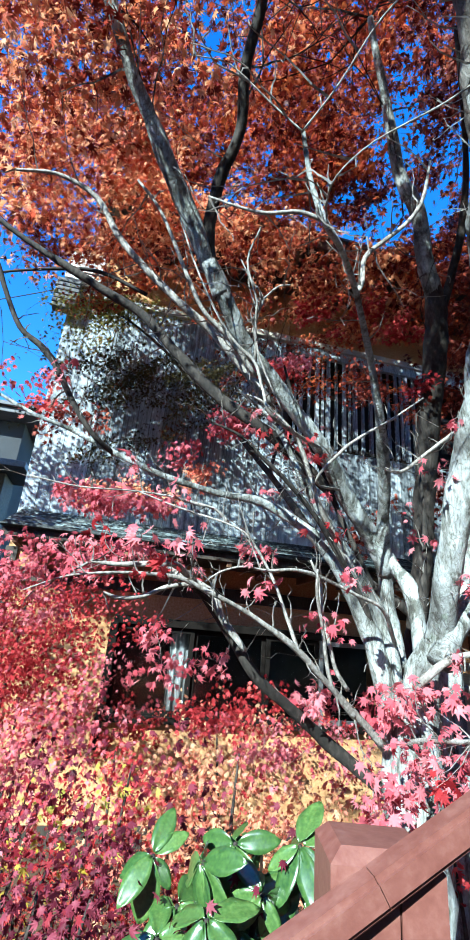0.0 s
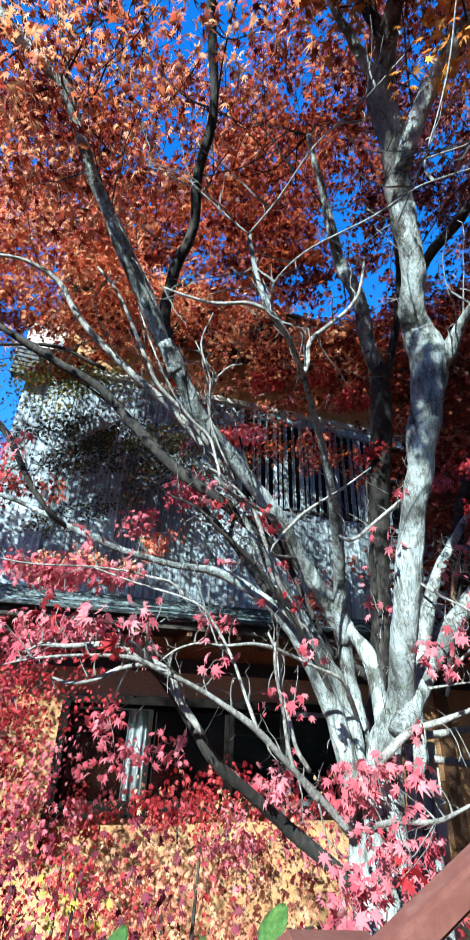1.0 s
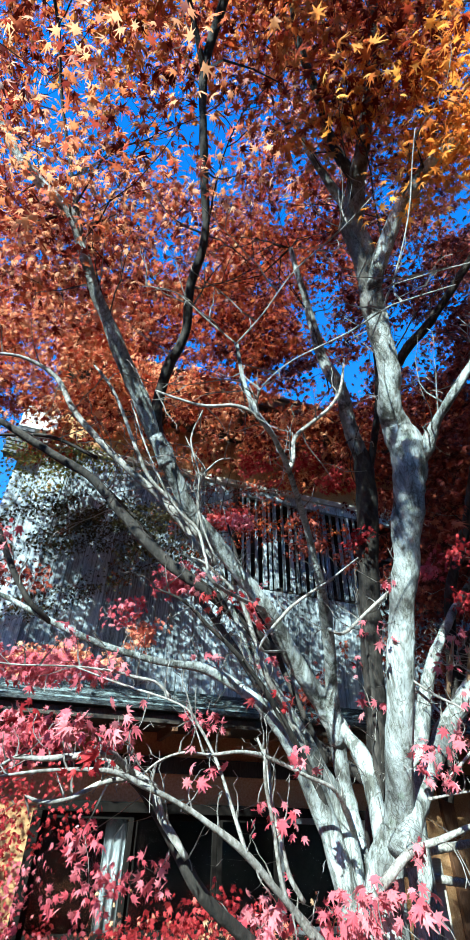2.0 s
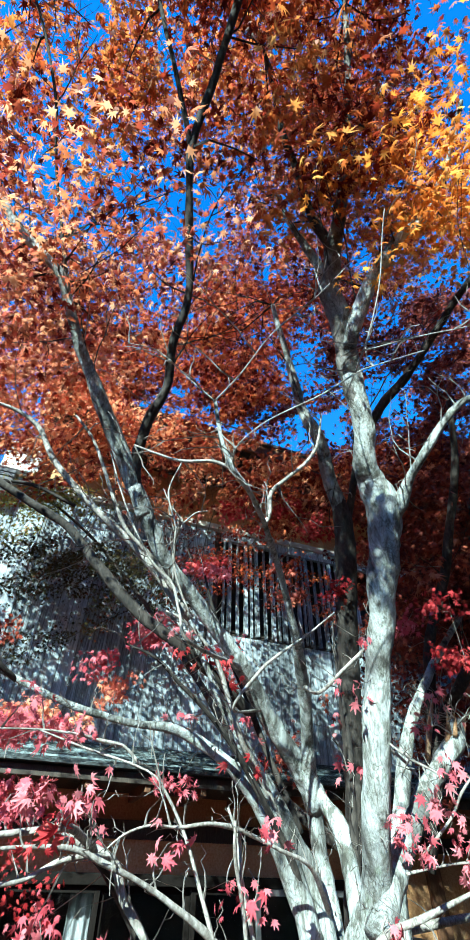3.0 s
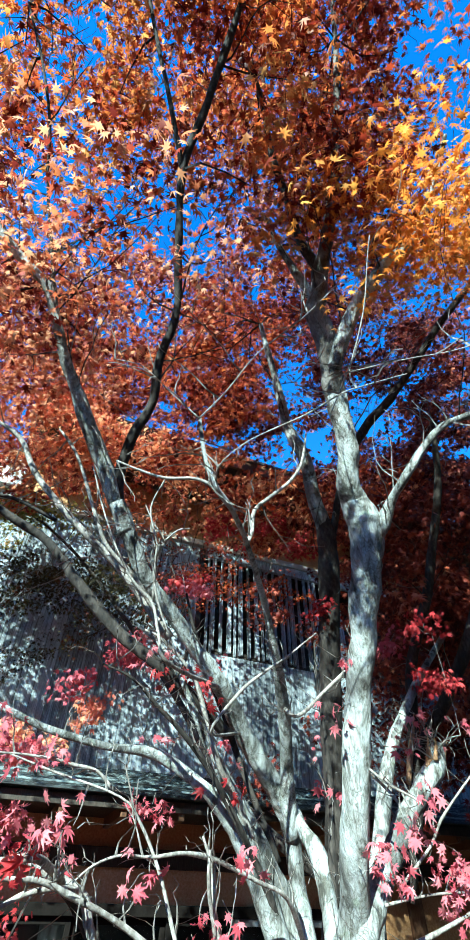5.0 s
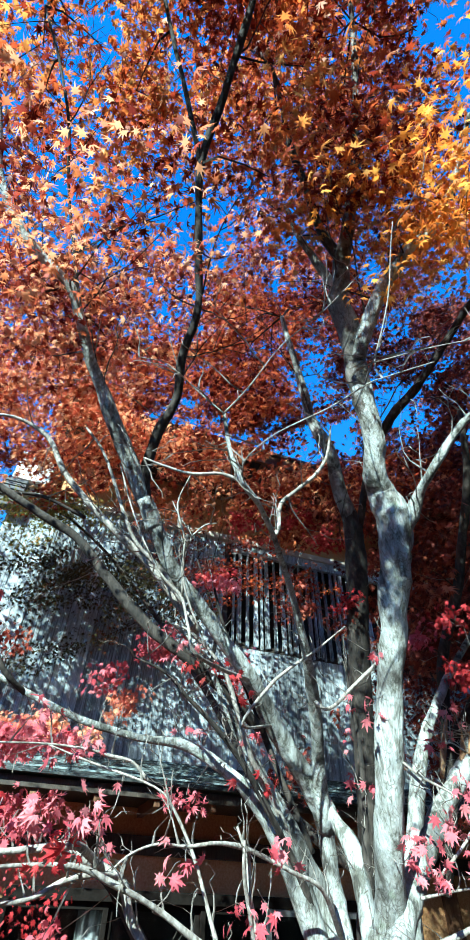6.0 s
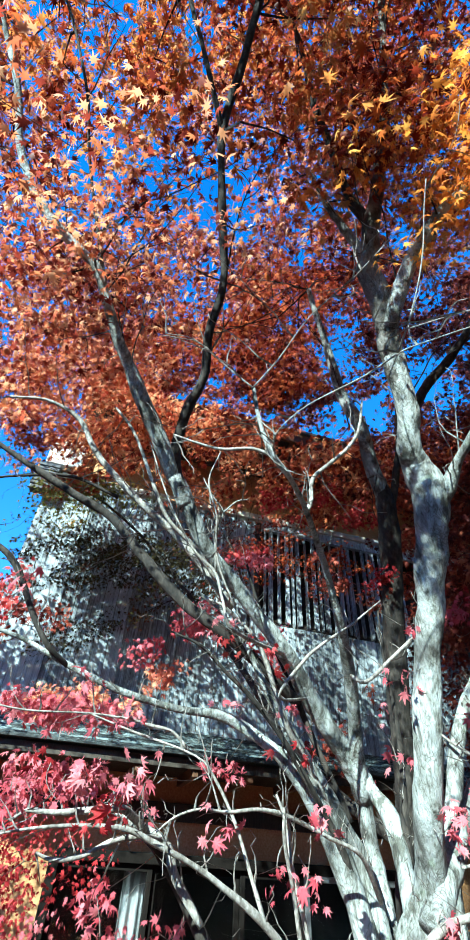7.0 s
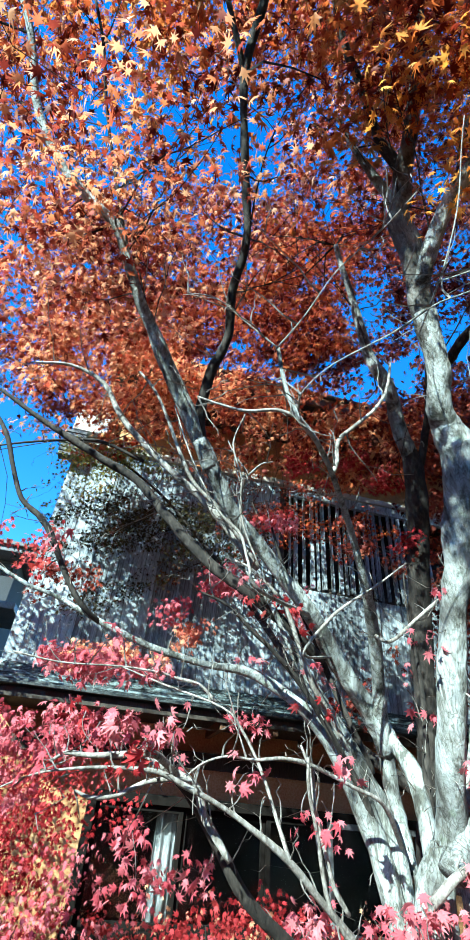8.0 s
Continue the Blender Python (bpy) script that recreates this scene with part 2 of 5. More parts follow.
GLASS = glass_material()


# ---- mesh helpers ----
def part(name, bm, material, parent, label="", smooth=False):
    me = bpy.data.meshes.new(name)
    bm.normal_update()
    bm.to_mesh(me)
    bm.free()
    if smooth:
        me.shade_smooth()
    me.materials.append(material)
    ob = new(name, me)
    ob.parent = parent
    if label:
        tagged(ob, label)
    return ob


def box(x0, x1, y0, y1, z0, z1, bevel=0.0):
    bm = bmesh.new()
    bmesh.ops.create_cube(bm, size=1.0)
    for v in bm.verts:
        v.co = Vector((x0 + (v.co.x + 0.5) * (x1 - x0), y0 + (v.co.y + 0.5) * (y1 - y0), z0 + (v.co.z + 0.5) * (z1 - z0)))
    if bevel:
        bmesh.ops.bevel(bm, geom=bm.edges[:], offset=bevel, segments=2, affect="EDGES", profile=0.6)
    return bm


def smooth_rows(rows, per=4):
    """Catmull-Rom through rows of x, y, z, radius."""
    p = np.array(rows, float)
    p = np.vstack([2 * p[0] - p[1], p, 2 * p[-1] - p[-2]])
    out = []
    for i in range(1, len(p) - 2):
        for k in range(per):
            t = k / per
            a, b, c, d = p[i - 1], p[i], p[i + 1], p[i + 2]
            out.append(0.5 * (2 * b + (c - a) * t + (2 * a - 5 * b + 4 * c - d) * t * t + (3 * b - a - 3 * c + d) * t ** 3))
    out.append(p[-2])
    out = np.array(out)
    out[:, 3] = np.maximum(out[:, 3], 0.0012)
    return out


def tube(bm, rows, sides=10, rough=0.0, per=4, seed=0.0):
    """A tapering limb with uneven girth, closed at both ends."""
    q = smooth_rows(rows, per)
    side = None
    rings = []
    for i, r in enumerate(q):
        here = Vector(r[:3])
        if rough:
            here += noise.noise_vector(here * 7 + Vector((seed, 3, 1))) * (0.0008 + 0.14 * r[3]) + noise.noise_vector(here * 21) * 0.10 * r[3]
        ahead = Vector(q[min(i + 1, len(q) - 1)][:3]) - Vector(q[max(i - 1, 0)][:3])
        ahead.normalize()
        if side is None:
            side = ahead.orthogonal().normalized()
        side = (side - ahead * side.dot(ahead)).normalized()
        other = ahead.cross(side)
        ring = []
        for k in range(sides):
            a = 2 * math.pi * k / sides
            out = side * math.cos(a) + other * math.sin(a)
            g = r[3]
            if rough:
                g *= 1 + rough * noise.noise((here + out * r[3]) * 9 + Vector((seed, 0, 0))) + 0.5 * rough * noise.noise((here + out * r[3]) * 34) + 0.4 * rough * noise.noise(Vector((math.cos(a) * 2.4, math.sin(a) * 2.4, i * 0.11 + seed)))
            ring.append(bm.verts.new(here + out * g))
        rings.append(ring)
    for a, b in zip(rings, rings[1:]):
        for k in range(sides):
            bm.faces.new((a[k], a[(k + 1) % sides], b[(k + 1) % sides], b[k]))
    bm.faces.new(rings[0][::-1])
    bm.faces.new(rings[-1])
    return bm


def empty(name, at, label, category, group="", kind=""):
    ob = new(name)
    ob.location = at
    ob.empty_display_size = 0.1
    return tagged(ob, label, category, group, kind)


# ---- ground ----
def build_ground():
    bm = bmesh.new()
    bmesh.ops.create_grid(bm, x_segments=60, y_segments=60, size=30)
    for v in bm.verts:
        near = math.exp(-((v.co.x - 1) ** 2 + (v.co.y - 2) ** 2) / 40)
        v.co.z = 0.06 * near * noise.noise(v.co * 0.9)
    for far in (300, 2500):
        edge = [e for e in bm.edges if e.is_boundary]
        more = bmesh.ops.extrude_edge_only(bm, edges=edge)["geom"]
        for v in (g for g in more if isinstance(g, bmesh.types.BMVert)):
            s = far / max(abs(v.co.x), abs(v.co.y))
            v.co.x, v.co.y, v.co.z = v.co.x * s, v.co.y * s, 0
    me = bpy.data.meshes.new("ground")
    bm.to_mesh(me)
    bm.free()
    me.materials.append(GROUND)
    me.shade_smooth()
    tagged(new("ground", me), "brown garden soil strewn with fallen maple leaves", "ground", kind="structure")


build_ground()

# ---- the house ----
X0, X1, WALL = -0.94, 9.0, 6.0
house = empty("house", (X0, WALL, 0), "two-storey house with ochre plaster below and weathered planks above", "house")
house_at = house.location.copy()


def hp(name, bm, material, parent=None, label="", smooth=False):
    """A part of the house, built in world places."""
    p = parent or house
    base = house_at if p is house else house_at + p.location
    bmesh.ops.translate(bm, verts=bm.verts, vec=-base)
    return part(name, bm, material, p, label, smooth)


SILL, HEAD, WX0, WX1 = 1.09, 2.02, 0.25, 3.62
hp("lower_wall", box(X0, WX0, WALL, WALL + 0.15, 0, 2.95), PLASTER, label="sunlit ochre plaster wall")
hp("lower_wall", box(WX0, WX1, WALL, WALL + 0.15, 0, SILL), PLASTER)
hp("lower_wall", box(WX0, WX1, WALL, WALL + 0.15, HEAD, 2.95), PLASTER)
hp("lower_wall", box(WX1, X1, WALL, WALL + 0.15, 0, 2.95), PLASTER)
hp("side_wall", box(X0, X0 + 0.15, WALL + 0.15, 12, 0, 6.75), PLASTER)
hp("side_wall", box(X1 - 0.15, X1, WALL + 0.15, 12, 0, 6.75), PLASTER)
hp("back_wall", box(X0 + 0.15, X1 - 0.15, 11.85, 12, 0, 6.75), PLASTER)
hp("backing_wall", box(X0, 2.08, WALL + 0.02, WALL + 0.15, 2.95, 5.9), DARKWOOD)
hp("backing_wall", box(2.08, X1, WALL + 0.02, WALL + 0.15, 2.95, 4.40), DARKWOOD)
hp("upper_wall", box(X0, X1, WALL, WALL + 0.15, 5.99, 6.75), PLASTER, label="ochre plaster band under the roof")
# black panel in place of the shade behind the lattice
hp("recess_shade_panel", box(2.08, X1, WALL + 0.5, WALL + 0.6, 4.5, 6.0), SHADE_BLACK)
hp("string_course", box(X0 - 0.03, X1, WALL - 0.06, WALL + 0.02, 5.90, 5.99, 0.006), PALEWOOD, label="pale weathered timber rail")
hp("post", box(X0 - 0.02, X0 + 0.1, WALL - 0.03, WALL, 0, 2.62, 0.006), DARKWOOD)
hp("post", box(4.55, 4.72, WALL - 0.05, WALL, 0, 2.62, 0.006), BROWNWOOD)
hp("lintel_rail", box(X0, X1, WALL - 0.05, WALL, 2.28, 2.42, 0.006), DARKWOOD)
hp("base_rail", box(X0, X1, WALL - 0.03, WALL, 0.0, 0.18, 0.006), DARKWOOD)


def build_window():
    """Sliding sash window: bronze frame, sill, two dark sashes and a lighter screen sash."""
    fr = hp("window", box(WX0, WX1, WALL - 0.05, WALL + 0.1, HEAD - 0.06, HEAD + 0.02, 0.005), BRONZE, label="dark bronze sliding window")
    def wp(name, bm, mat, label=""):
        return hp(name, bm, mat, fr, label)
    wp("sill", box(WX0 - 0.04, WX1 + 0.04, WALL - 0.09, WALL + 0.1, SILL - 0.05, SILL + 0.015, 0.006), BRONZE)
    wp("jamb", box(WX0 - 0.03, WX0 + 0.05, WALL - 0.05, WALL + 0.1, SILL + 0.015, HEAD - 0.06, 0.005), BRONZE)
    wp("jamb", box(WX1 - 0.05, WX1 + 0.03, WALL - 0.05, WALL + 0.1, SILL + 0.015, HEAD - 0.06, 0.005), BRONZE)
    for k, (a, b, mat) in enumerate(((0.30, 1.12, BRONZE), (1.12, 1.94, BRONZE), (1.94, 2.56, BRONZE), (2.56, 3.57, ALUMINIUM))):
        y = WALL + (0.0 if k % 2 == 0 else 0.035)
        if k == 3:
            y = WALL - 0.035
        z0, z1 = SILL + 0.016, HEAD - 0.061
        wp("sash_stile", box(a, a + 0.045, y, y + 0.03, z0, z1, 0.003), mat)
        wp("sash_stile", box(b - 0.045, b, y, y + 0.03, z0, z1, 0.003), mat)
        wp("sash_rail", box(a + 0.045, b - 0.045, y, y + 0.03, z0, z0 + 0.05, 0.003), mat)
        wp("sash_rail", box(a + 0.045, b - 0.045, y, y + 0.03, z1 - 0.05, z1, 0.003), mat)
        g = wp("pane", box(a + 0.045, b - 0.045, y + 0.012, y + 0.018, z0 + 0.05, z1 - 0.05), GLASS)
        g.visible_shadow = False
    # cloth hanging behind the glass; its pale band also stands in for sky reflection
    for a, b in ((0.90, 1.10),):
        bm = bmesh.new()
        n = 28
        cols = []
        for i in range(n + 1):
            x = a + (b - a) * i / n
            y = WALL + 0.22 + 0.016 * math.sin(i * 0.55) + 0.010 * math.sin(i * 0.21)
            cols.append([bm.verts.new((x, y + dy, z)) for dy in (0, 0.004) for z in (SILL - 0.02, HEAD - 0.03)])
        for c, d in zip(cols, cols[1:]):
            for i, j in ((0, 1), (1, 3), (3, 2), (2, 0)):
                bm.faces.new((c[i], c[j], d[j], d[i]))
        bm.faces.new((cols[0][0], cols[0][2], cols[0][3], cols[0][1]))
        bm.faces.new((cols[-1][0], cols[-1][1], cols[-1][3], cols[-1][2]))
        hp("curtain", bm, CURTAIN, label="pale drawn-back curtain behind the glass, also standing in for sky reflection", smooth=True)
    # black panel in place of the dim room behind the panes
    hp("room_shade_panel", box(WX0 - 0.4, WX1 + 0.4, WALL + 1.6, WALL + 1.7, 0.3, 2.9), SHADE_BLACK)


build_window()
hp("wall_bracket", box(0.20, 0.29, WALL - 0.1, WALL - 0.002, 0.80, 1.03, 0.012), BRONZE, label="dark metal wall bracket")


def wire():
    """Thin service cable from the gable corner, sagging a little."""
    bm = bmesh.new()
    a, b = Vector((X0, WALL - 0.1, 5.95)), Vector((-9.0, 9.0, 6.1))
    rows = []
    for i in range(13):
        t = i / 12
        p = a.lerp(b, t)
        rows.append((p.x, p.y, p.z - 0.5 * 4 * t * (1 - t), 0.006))
    tube(bm, rows, 5, 0, 2)
    hp("cable", bm, SHADE_BLACK)


wire()


def pent_roof():
    """Narrow roof between the storeys: lapped courses over a fascia and rafters."""
    e0, e1 = X0 + 0.08, X1
    body = hp("pent_roof", box(e0, e1, 5.24, WALL, 2.63, 2.665), DARKWOOD, label="dark pent roof of lapped slate courses")
    n = 13
    for i in range(n):
        y1 = 5.20 + (i + 1) * 0.80 / n
        z = 2.685 + 0.0265 * i
        bm = box(e0 - 0.02, e1, 5.20 + i * 0.80 / n - (0.015 if i else 0.065), min(y1 + 0.03, WALL - 0.012), z, z + 0.018, 0.003)
        for v in bm.verts:
            v.co.z += 0.006 * noise.noise(Vector((v.co.x * 0.8, i, 0)))
        hp("slate_course", bm, SLATE, body)
    hp("fascia", box(e0, e1, 5.212, 5.238, 2.595, 2.672, 0.004), DARKWOOD, body)
    for i in range(20):
        x = e0 + 0.1 + i * 0.5
        hp("rafter", box(x, x + 0.05, 5.24, WALL - 0.052, 2.545, 2.628, 0.004), BROWNWOOD, body)


pent_roof()


def main_roof():
    """Main roof: soffit, rafters, fascia and rows of tiles on the slope."""
    body = hp("main_roof", box(X0 + 0.30, X1 + 0.4, 5.05, 12.6, 6.76, 6.84), DARKWOOD, label="dark tiled main roof with deep eaves")
    hp("fascia", box(X0 + 0.28, X1 + 0.4, 5.01, 5.05, 6.70, 6.88, 0.005), BROWNWOOD, body)
    hp("bargeboard", box(X0 + 0.24, X0 + 0.28, 5.05, 12.6, 6.70, 6.90, 0.005), PALEWOOD, body)
    for i in range(26):
        x = X0 + 0.42 + i * 0.39
        hp("rafter", box(x, x + 0.06, 5.06, WALL - 0.002, 6.66, 6.758, 0.004), BROWNWOOD, body)
    for i in range(14):
        y = 4.97 + i * 0.26
        z = 6.89 + i * 0.13
        hp("tile_course", box(X0 + 0.22, X1 + 0.45, y, y + 0.32, z, z + 0.05, 0.008), TILE, body)
    # gable corner: stacked verge tiles over a pale plaster return
    hp("gable_return", box(X0 - 0.10, X0 + 0.36, WALL - 0.18, WALL - 0.065, 6.02, 6.5, 0.02), WHITEWALL, label="pale plastered corner return")
    for i in range(7):
        hp("verge_tile", box(X0 - 0.16 - 0.012 * (i % 2), X0 + 0.12, WALL - 0.2, WALL - 0.062, 5.55 + i * 0.064, 5.60 + i * 0.064, 0.008), TILE)


main_roof()


def lattice():
    """Upright bars before the dark upstairs opening, in the sun on their faces."""
    z0, z1 = 4.42, 5.74
    hp("lattice_rail", box(2.10, X1 - 0.2, WALL + 0.024, WALL + 0.05, z0 - 0.01, z0 + 0.025, 0.004), DARKWOOD)
    hp("lattice_rail", box(2.10, X1 - 0.2, WALL + 0.035, WALL + 0.06, 5.16, 5.22, 0.004), DARKWOOD)
    hp("lattice_rail", box(2.10, X1 - 0.2, WALL - 0.03, WALL + 0.03, z1 + 0.02, 5.9, 0.004), PLANK)
    base = box(0, 0.031, -0.016, 0.016, z0 - 0.03, z1 + 0.02, 0.003)
    me = bpy.data.meshes.new("lattice_bar")
    base.to_mesh(me)
    base.free()
    me.materials.append(PLANK)
    for i in range(38):
        ob = new("lattice_bar", me)
        ob.parent = house
        ob.location = Vector((2.14 + i * 0.058, WALL, 0.02 * math.sin(i * 4.3))) - house_at
        ob.rotation_euler = (0, radians(0.3 * math.sin(i * 2.7)), 0)


lattice()


def planks():
    """Weathered upright boards with narrow gaps, on the upper storey."""
    w = 0.155
    wall = hp("plank_wall", box(X0, X1, WALL - 0.01, WALL + 0.018, 2.96, 3.0), DARKWOOD, label="weathered grey upright planks")
    kinds = []
    for k in range(5):
        bm = box(0.002, w - 0.002, -0.022 - 0.003 * k, -0.0, 0, 1, 0.003)
        me = bpy.data.meshes.new("plank")
        bm.to_mesh(me)
        bm.free()
        me.materials.append(PLANK)
        kinds.append(me)
    rnd = random.Random(5)
    i = 0
    while X0 + i * w < X1 - 0.3:
        x = X0 + i * w
        top = 5.895 if x < 2.0 else 4.36
        ob = new("plank", kinds[rnd.randrange(5)])
        ob.parent = wall
        ob.location = Vector((x, WALL + 0.018, 2.985)) - house_at
        ob.scale = (1, 1, top - 2.985)
        i += 1


planks()


def neighbour():
    """Grey rendered house further back, with a dark eave."""
    nb = empty("neighbour_house", (-6, 13, 0), "grey rendered neighbouring house with a dark roof", "house")
    for name, dims, mat in (("wall", (-4.0, 3.2, 0, 5, 0, 6.9), GREYWALL_SHADED), ("lower_roof", (-4.6, 3.8, -1.6, -0.0, 5.2, 5.35), TILE), ("lower_wall", (-4.0, 3.3, -1.0, -0.01, 0, 5.18), DARKWOOD)):
        part(name, box(*dims, 0.02), mat, nb)
    roof = part("roof", box(-4.5, 3.7, -0.6, 5.6, 6.91, 7.05, 0.02), TILE, nb)
    for i in range(8):
        part("roof_course", box(-4.6, 3.8, -0.7 + i * 0.36, -0.3 + i * 0.36, 7.06 + i * 0.12, 7.16 + i * 0.12, 0.01), TILE, roof)


neighbour()


# ---- plain walls out of view, added to hold back sky light behind and beside ----
def light_block_wall(name, x0, x1, y0, y1, top):
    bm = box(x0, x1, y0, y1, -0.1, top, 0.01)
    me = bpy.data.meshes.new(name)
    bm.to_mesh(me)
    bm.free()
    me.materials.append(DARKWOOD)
    tagged(new(name, me), "plain dark wall out of view, added to block sky light", "wall", kind="structure")


light_block_wall("light_block_south", -0.5, 12, -2.4, -2.2, 10.0)
light_block_wall("light_block_southwest", -6.2, 12, -9.2, -9.0, 5.0)
light_block_wall("light_block_west", -6.2, -6.0, -8.99, 1.0, 4.4)
light_block_wall("light_block_northwest", -6.2, -6.0, 1.01, 9.0, 9.0)
light_block_wall("light_block_east", 12.01, 12.2, -2.4, 6.0, 10.0)


# ---- stair rail ----
def rail():
    """Painted timber rail that climbs past a chamfered post made of two boards."""
    r = empty("handrail", (0.638, 1.386, 0), "terracotta-brown painted timber handrail on a chamfered post", "handrail")
    turn = Matrix.Rotation(radians(-14), 4, "Z")

    def rp(name, bm, label="", m=turn):
        bmesh.ops.transform(bm, matrix=m, verts=bm.verts)
        return part(name, bm, RAILPAINT, r, label)
    rp("post", box(-0.070, 0.017, -0.063, 0.063, 0, 1.542))
    rp("post", box(0.020, 0.078, -0.063, 0.063, 0, 1.542))
    bm = box(-0.070, 0.078, -0.063, 0.063, 1.542, 1.572)
    bmesh.ops.bevel(bm, geom=[e for e in bm.edges if all(v.co.z > 1.56 for v in e.verts)], offset=0.017, segments=1, affect="EDGES")
    rp("post_head", bm, "weathered chamfered head")
    along = (RAIL_B - RAIL_A).normalized()
    m = Matrix.Translation(RAIL_A - r.location) @ along.to_track_quat("X", "Z").to_matrix().to_4x4()
    # two lengths of rail that butt over the post
    for a, b in ((-1.0, 0.122), (0.123, (RAIL_B - RAIL_A).length + 1.4)):
        bm = box(a, b, -0.023, 0.023, -0.016, 0.022)
        bmesh.ops.bevel(bm, geom=[e for e in bm.edges if abs(e.verts[0].co.x - e.verts[1].co.x) > 0.1], offset=0.007, segments=2, affect="EDGES")
        rp("rail", bm, m=m)


RAIL_A, RAIL_B = Vector((0.503, 1.329, 1.475)), Vector((0.734, 1.299, 1.614))
rail()


# ---- stake beyond the trunk ----
def stake():
    """Rough sawn stake with two lashed cross rails, pale where the sun meets it."""
    st = empty("garden_stake", (1.80, 2.70, 0), "rough pale timber stake with two short cross rails", "stake")
    bm = box(-0.034, 0.034, -0.034, 0.034, -0.02, 1.78, 0.008)
    for v in bm.verts:
        v.co.x += 0.015 * v.co.z
    part("upright", bm, PALEWOOD, st)
    for z, tilt in ((1.80, 0.03), (1.72, -0.02)):
        bm = bmesh.new()
        tube(bm, [(-0.16, -0.055, z - tilt, 0.014), (-0.02, -0.055, z, 0.016), (0.2, -0.055, z + tilt, 0.015), (0.5, -0.05, z + 2 * tilt, 0.013)], 9, 0.12)
        part("cross_rail", bm, TWIG, st, smooth=True)


stake()


# ---- maple leaves ----
def leaf_shape(lobes, shoulders, notch=0.19):
    """A palmate leaf, one unit across, stalk at the origin: lobes drawn out to points, deep notches between."""
    hub = (0.0, 0.34)
    spread = 122
    rim = [(-0.03, 0.20, 0.0)]
    for i in range(lobes):
        u = 2 * i / (lobes - 1) - 1
        a = radians(spread * u)
        far = 0.64 - 0.34 * abs(u) ** 1.5
        step = radians(spread / (lobes - 1))

        def at(turn, r, z):
            return (math.sin(a + turn) * r, hub[1] + math.cos(a + turn) * r, z)
        if shoulders:
            rim.append(at(-step * 0.56, far * 0.60, 0.015))
        rim.append(at(0, far, -0.11 * far))
        if shoulders:
            rim.append(at(step * 0.56, far * 0.60, 0.015))
        if i < lobes - 1:
            rim.append(at(step, notch + 0.04 * (1 - abs(u)), 0.03))
    rim.append((0.03, 0.20, 0.0))
    rim += [(0.004, 0.0, 0.0), (-0.004, 0.0, 0.0)] if shoulders else []
    v = np.array([(hub[0], hub[1], 0.035)] + rim)
    n = len(rim)
    f = np.array([(0, i + 1, (i + 1) % n + 1) for i in range(n)])
    v[:, 0] *= -1
    return v, f


SHAPE7, SHAPE5, SLIM7 = leaf_shape(7, True, 0.245), leaf_shape(5, False, 0.17), leaf_shape(7, False, 0.16)
rng = np.random.default_rng(11)


def leaf_frames(points, size, droop=0.5, loose=0.55):
    """Random turns for leaves: mostly hanging, with their faces outwards and up."""
    n = len(points)
    yaw = rng.uniform(0, 2 * math.pi, n)
    tip = np.stack([np.cos(yaw), np.sin(yaw), -rng.uniform(0.1, 0.3 + 2 * droop, n)], 1)
    tip /= np.linalg.norm(tip, axis=1, keepdims=True)
    up = rng.normal(0, loose, (n, 3)) + [-0.52, -0.55, 0.45]
    across = np.cross(tip, up)
    across /= np.linalg.norm(across, axis=1, keepdims=True)
    normal = np.cross(across, tip)
    s = size * rng.uniform(0.62, 1.25, n)
    return np.stack([across, tip, normal], 2), s


def leaf_mesh(points, size, shape, droop=0.5):
    """One joined mesh of many leaves."""
    v, f = shape
    m, s = leaf_frames(points, size, droop, 0.55 if droop < 0.6 else 0.8)
    curl = rng.uniform(-1.2, 3.2, len(points))
    local = np.repeat(v[None], len(points), 0).copy()
    local[:, :, 2] -= curl[:, None] * 0.16 * (local[:, :, 0] ** 2 + 0.5 * (local[:, :, 1] - 0.3) ** 2) * 2
    local[:, :, 0] *= rng.uniform(0.7, 1.05, len(points))[:, None]
    co = np.einsum("nij,nkj->nki", m, local * s[:, None, None]) + points[:, None, :]
    faces = (f[None] + (np.arange(len(points)) * len(v))[:, None, None]).reshape(-1, 3)
    me = bpy.data.meshes.new("leaves")
    me.vertices.add(co.shape[0] * co.shape[1])
    me.vertices.foreach_set("co", co.reshape(-1))
    me.loops.add(faces.size)
    me.loops.foreach_set("vertex_index", faces.reshape(-1).astype(np.int32))
    me.polygons.add(len(faces))
    me.polygons.foreach_set("loop_start", np.arange(0, faces.size, 3, dtype=np.int32))
    me.polygons.foreach_set("loop_total", np.full(len(faces), 3, dtype=np.int32))
    me.update(calc_edges=True)
    me.validate()
    return me


